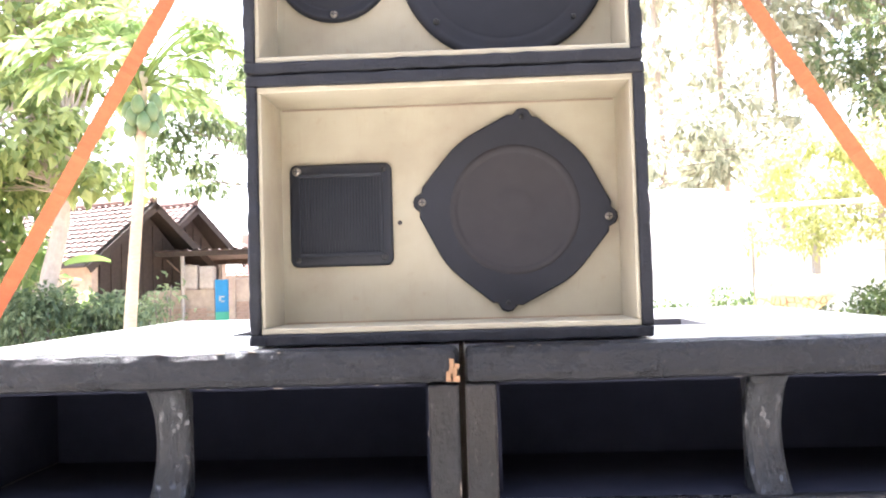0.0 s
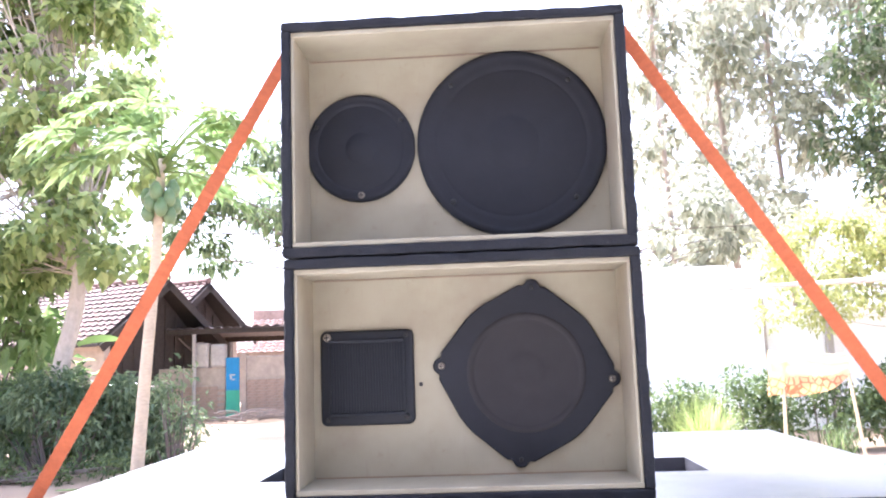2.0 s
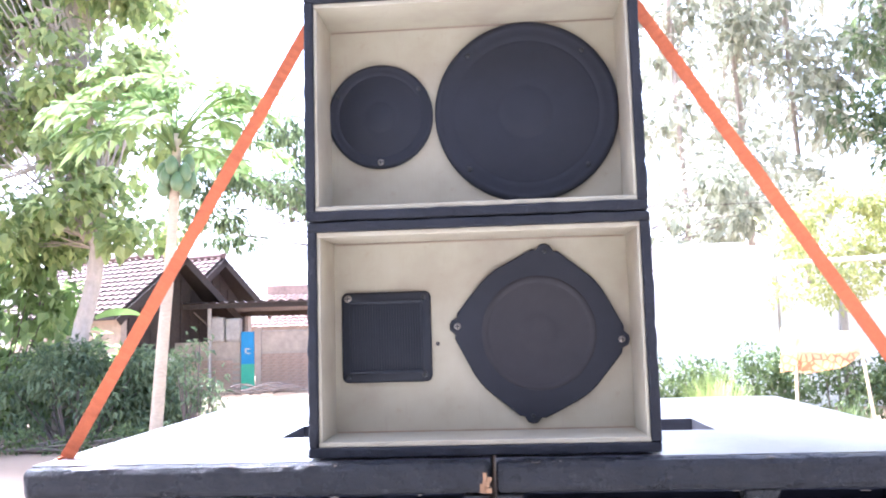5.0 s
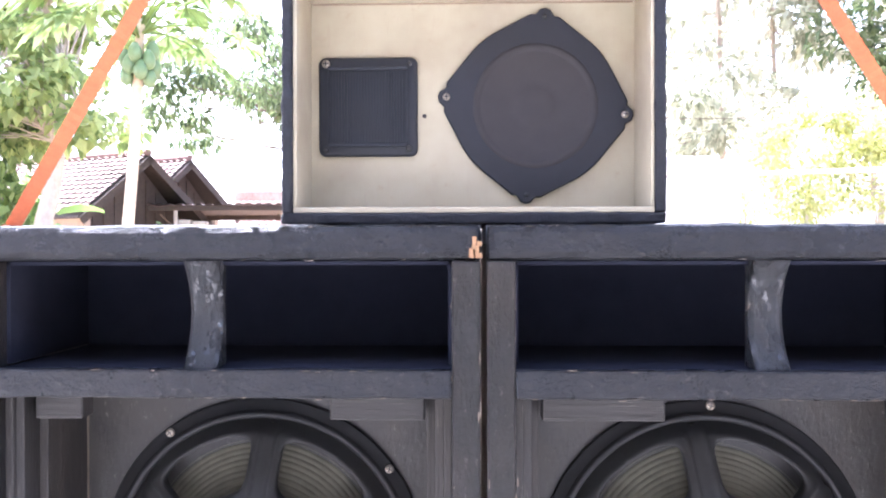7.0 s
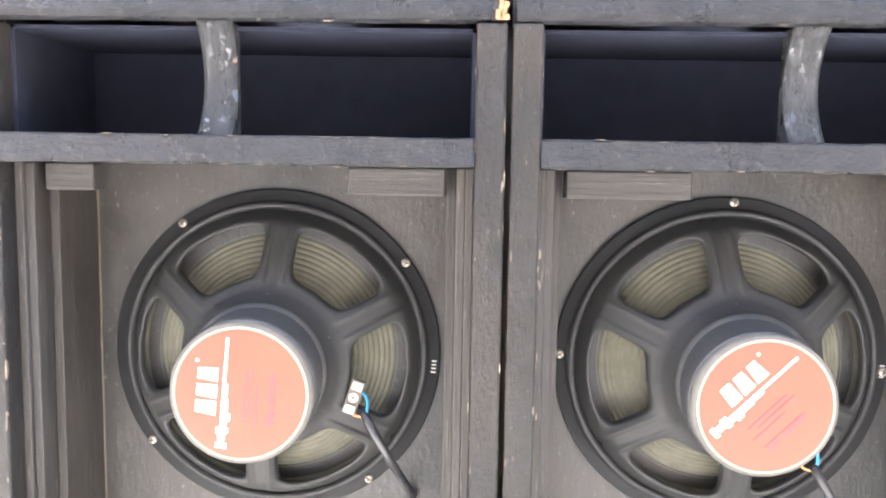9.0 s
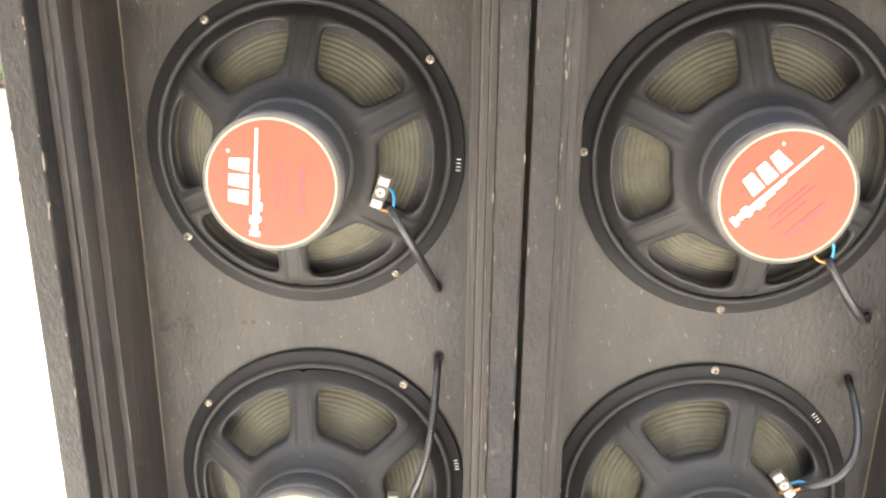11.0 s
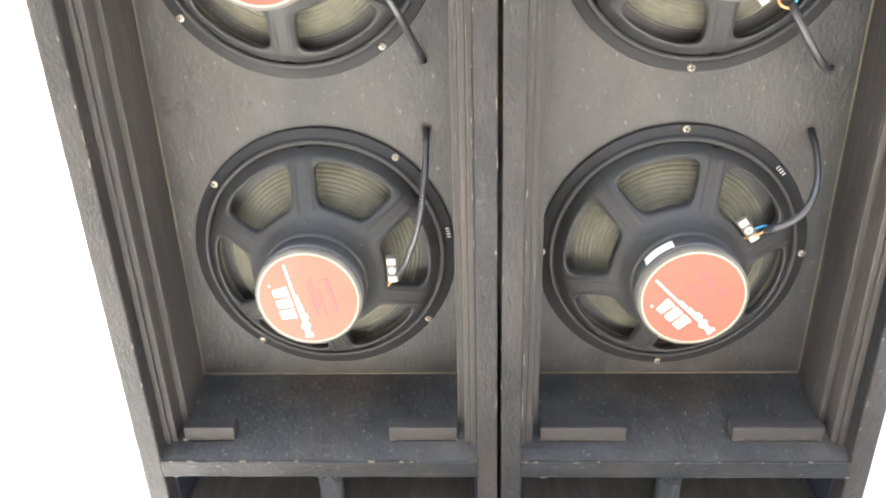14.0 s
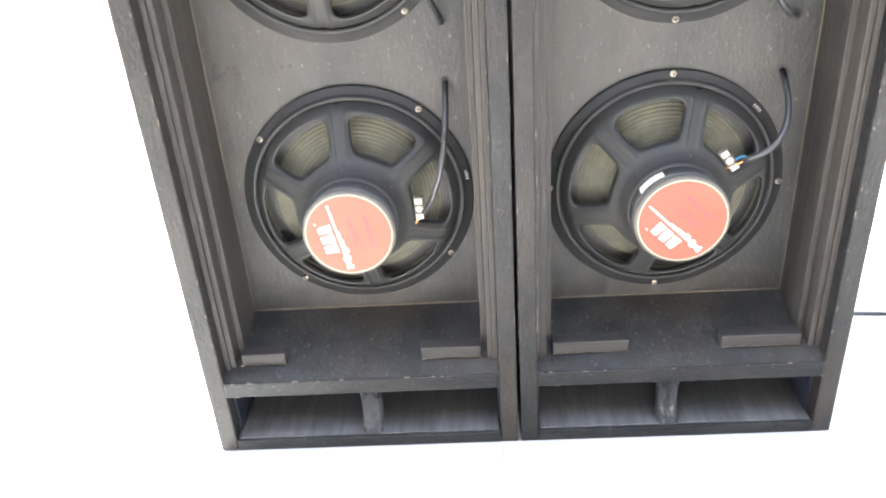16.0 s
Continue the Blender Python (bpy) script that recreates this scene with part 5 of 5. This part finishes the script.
gate = thing("yard_gate", (-5.65, 16.88, 0.14), "narrow blue sheet gate with a green lower half", "gate")
part("upper_sheet", boxes((-0.15, 0.15, -0.02, 0.02, 0.60, 1.32), bevel=0.004), MAT_BLUE, gate, "blue painted sheet")
part("lower_sheet", boxes((-0.15, 0.15, -0.02, 0.02, 0.02, 0.60), bevel=0.004), MAT_GREEN, gate, "faded green painted sheet")
part("painted_mark", boxes((-0.06, 0.06, -0.024, -0.0205, 0.92, 0.95), (-0.06, -0.02, -0.024, -0.0205, 0.84, 0.92), (-0.02, 0.06, -0.024, -0.0205, 0.82, 0.85)), MAT_WHITE_INK, gate)
# heap of cut branches before the wall
heap = thing("branch_heap", (-5.1, 15.6, 0.12), "heap of dry cut branches by the wall", "branches")
rk = random.Random(81)
for k in range(34):
    a, e = rk.uniform(-0.5, 0.5) + (math.pi if rk.random() < 0.4 else 0), rk.uniform(-0.05, 0.3)
    p = Vector((rk.uniform(-0.5, 0.5), rk.uniform(-0.2, 0.2), rk.uniform(0.03, 0.22)))
    ln = rk.uniform(0.3, 0.8)
    part("branch", tube(bend(p, p + Vector((ln * math.cos(a), 0.4 * ln * math.sin(a), ln * 0.3 * e)), (0, 0, 0.04), 4), 0.016, n=5, taper=0.006), MAT_BARK_DARK, heap)
# fence stakes at the far left
fence = thing("stake_fence", (-8.2, 9.6, 0), "rough dark split-wood stake fence", "fence")
for k in range(16):
    x = -0.9 + 0.11 * k
    part("stake", tube([(x, rk.uniform(-0.04, 0.04), 0), (x + rk.uniform(-0.04, 0.04), 0, rk.uniform(0.6, 0.95))], 0.035, n=6, taper=0.025), MAT_TIMBER, fence)
part("rail", tube([(-1.0, -0.04, 0.5), (0.9, -0.04, 0.52)], 0.02, n=6), MAT_TIMBER, fence)
# parked scrap under a pale sheet
scrap = thing("covered_pile", (-6.2, 12.6, 0), "pile of dark timber under a small pale sheet", "pile")
for k in range(14):
    z = 0.05 + 0.07 * k
    part("plank", boxes((-0.6 + rk.uniform(-0.1, 0.1), 0.6 + rk.uniform(-0.1, 0.1), -0.2, 0.2, z, z + 0.055), bevel=0.005), MAT_TIMBER, scrap)
bm = bmesh.new()
gr = [[bm.verts.new((-0.45 + 0.09 * i, -0.25 + 0.1 * j, 1.06 + 0.05 * noise.noise((i * 0.4, j * 0.5, 3)))) for i in range(11)] for j in range(6)]
for a, b in zip(gr, gr[1:]):
    for i in range(10):
        bm.faces.new((a[i], a[i + 1], b[i + 1], b[i]))
part("sheet", bm, MAT_WHITEWALL, scrap, "crumpled pale sheet", True)
solid("fallen_leaf", boxes((-0.12, 0.10, -0.05, 0.05, 0, 0.006), bevel=0.002), LEAF_BANANA, (-4.85, 8.35, -0.005), "single green leaf lying on the lane", "leaf")

# ---- white wall, pole and drying cloth on the right ----
ww = tagged(new("wall_white"), "tall whitewashed garden wall", "wall", kind="structure")
part("wall_panel", boxes((1.2, 4.36, 12.0, 12.18, 0, 2.56), bevel=0.01), MAT_WHITEWALL, ww)
part("coping", boxes((1.2, 3.85, 11.96, 12.22, 2.56, 2.62), bevel=0.01), MAT_WHITEWALL, ww)
part("low_wall_panel", boxes((4.36, 12.5, 12.3, 12.45, 0, 1.95), bevel=0.01), MAT_WHITEWALL, ww)
for k, x in enumerate((4.42, 5.45, 6.6, 7.8)):
    part("pier", boxes((x - 0.05, x + 0.05, 12.2, 12.29, 0, 2.1 - 0.02 * k), bevel=0.008), MAT_CONC, ww)
pole = thing("bamboo_pole", (1.9, 8.2, 0), "long thin pale pole strung across the yard", "pole")
part("pole", tube([(-1.5, 0, 1.93), (0.1, 0, 1.985), (1.4, 0, 2.02), (2.6, 0, 2.05), (5.0, 0, 2.06)], 0.013, n=8, taper=0.036), MAT_CONC, pole)
part("upright", tube([(4.2, 0.03, 0), (4.2, 0.03, 2.05)], 0.03, n=8), MAT_BAMBOO, pole)
part("upright", tube([(-1.4, 0.03, 0), (-1.4, 0.03, 1.93)], 0.02, n=8), MAT_BAMBOO, pole)
stand = thing("drying_stand", (3.2, 8.3, 0), "two pale bamboo stakes with a cross stick", "stand")
for a, b in (((0.04, 0, -0.03), (0.08, 0, 1.27)), ((0.90, 0, -0.03), (0.76, 0, 1.24))):
    part("stake", tube([a, b], 0.02, n=7, taper=0.016), MAT_BAMBOO, stand)
part("cross_stick", tube([(-0.06, 0.03, 1.27), (0.80, 0.03, 1.23)], 0.011, n=6), MAT_BAMBOO, stand)
bm = bmesh.new()
nx, nz = 34, 24
rows = []
for j in range(nz + 1):
    q = j / nz
    row = []
    for i in range(nx + 1):
        u = i / nx
        top_z = 0.565 - 0.055 * u - 0.075 * math.sin(math.pi * u)
        low_z = 0.06 + 0.015 * math.sin(14 * u) + 0.20 * max(0.0, (u - 0.55) / 0.45) ** 1.5
        z = top_z + (low_z - top_z) * q
        y = -0.035 - 0.028 * math.sin(2.5 + 10 * q - 5 * u) * (1 - 0.6 * q) - 0.02 * math.sin(13 * u + 2 * q) * q
        row.append(bm.verts.new((-0.08 + 0.86 * u - 0.04 * q * (1 - u), y, z)))
    rows.append(row)
for a, b in zip(rows, rows[1:]):
    for i in range(nx):
        bm.faces.new((a[i], a[i + 1], b[i + 1], b[i]))
bmesh.ops.solidify(bm, geom=bm.faces[:], thickness=0.004)
solid("batik_cloth", bm, MAT_CLOTH, (3.2, 8.3, 0.75), "yellow patterned cloth hung to dry over bamboo stakes", "cloth", smooth=True)

# ---- paving round the cabinets ----
pav = tagged(new("paving"), "pale smooth paving slabs under the cabinets", "paving", kind="structure")
part("joint_bed", boxes((-3.6, 3.6, -5.2, 1.8, -0.04, -0.008)), MAT_JOINT, pav)
slab = mesh_of(boxes((0.0002, 0.5998, 0.0002, 0.5998, -0.03, 0.0), bevel=0.0003), "slab")
slab.materials.append(MAT_PAVING)
for i in range(12):
    for j in range(11):
        s = new("slab", slab)
        s.parent = pav
        s.location = (-3.6 + 0.6 * i - 0.03, -5.0 + 0.6 * j, 0.0)
# unseen plain wall and eave, added behind the camera to block front light
back = tagged(new("wall_back"), "unseen plain wall with eave, added to shade the near fronts", "wall", kind="structure")
part("wall_panel", boxes((-9, 9, -3.3, -3.1, 0, 3.0)), MAT_SHADEWALL, back)
part("eave", boxes((-9, 9, -3.3, -1.9, 3.0, 3.12)), MAT_SHADEWALL, back)
# thin cable lying on the paving
cable_f = thing("floor_cable", (0.75, 0.1, 0.004), "thin black cable lying on the paving", "cable")
part("sheath", tube(bend((-0.12, 0.25, 0), (0.9, -0.25, 0), (0.1, 0.12, 0), 16), 0.004, n=7), MAT_CABLE, cable_f, "", True)

# bricks of the yard wall
bmesh_brick = brick_mesh()
rk = random.Random(91)
for r in range(21):
    for x0, x1, top in ((0.12, 2.45, 0.86), (-2.1, -0.38, 0.72)):
        z = 0.035 + 0.062 * r
        if z > top - 0.03:
            continue
        x = x0 + (0.055 if r % 2 else 0.11)
        while x < x1 - 0.09:
            b = new("brick", bmesh_brick)
            b.parent = yard
            b.location = (x, -0.004 + rk.uniform(-0.004, 0.004), z)
            x += 0.222
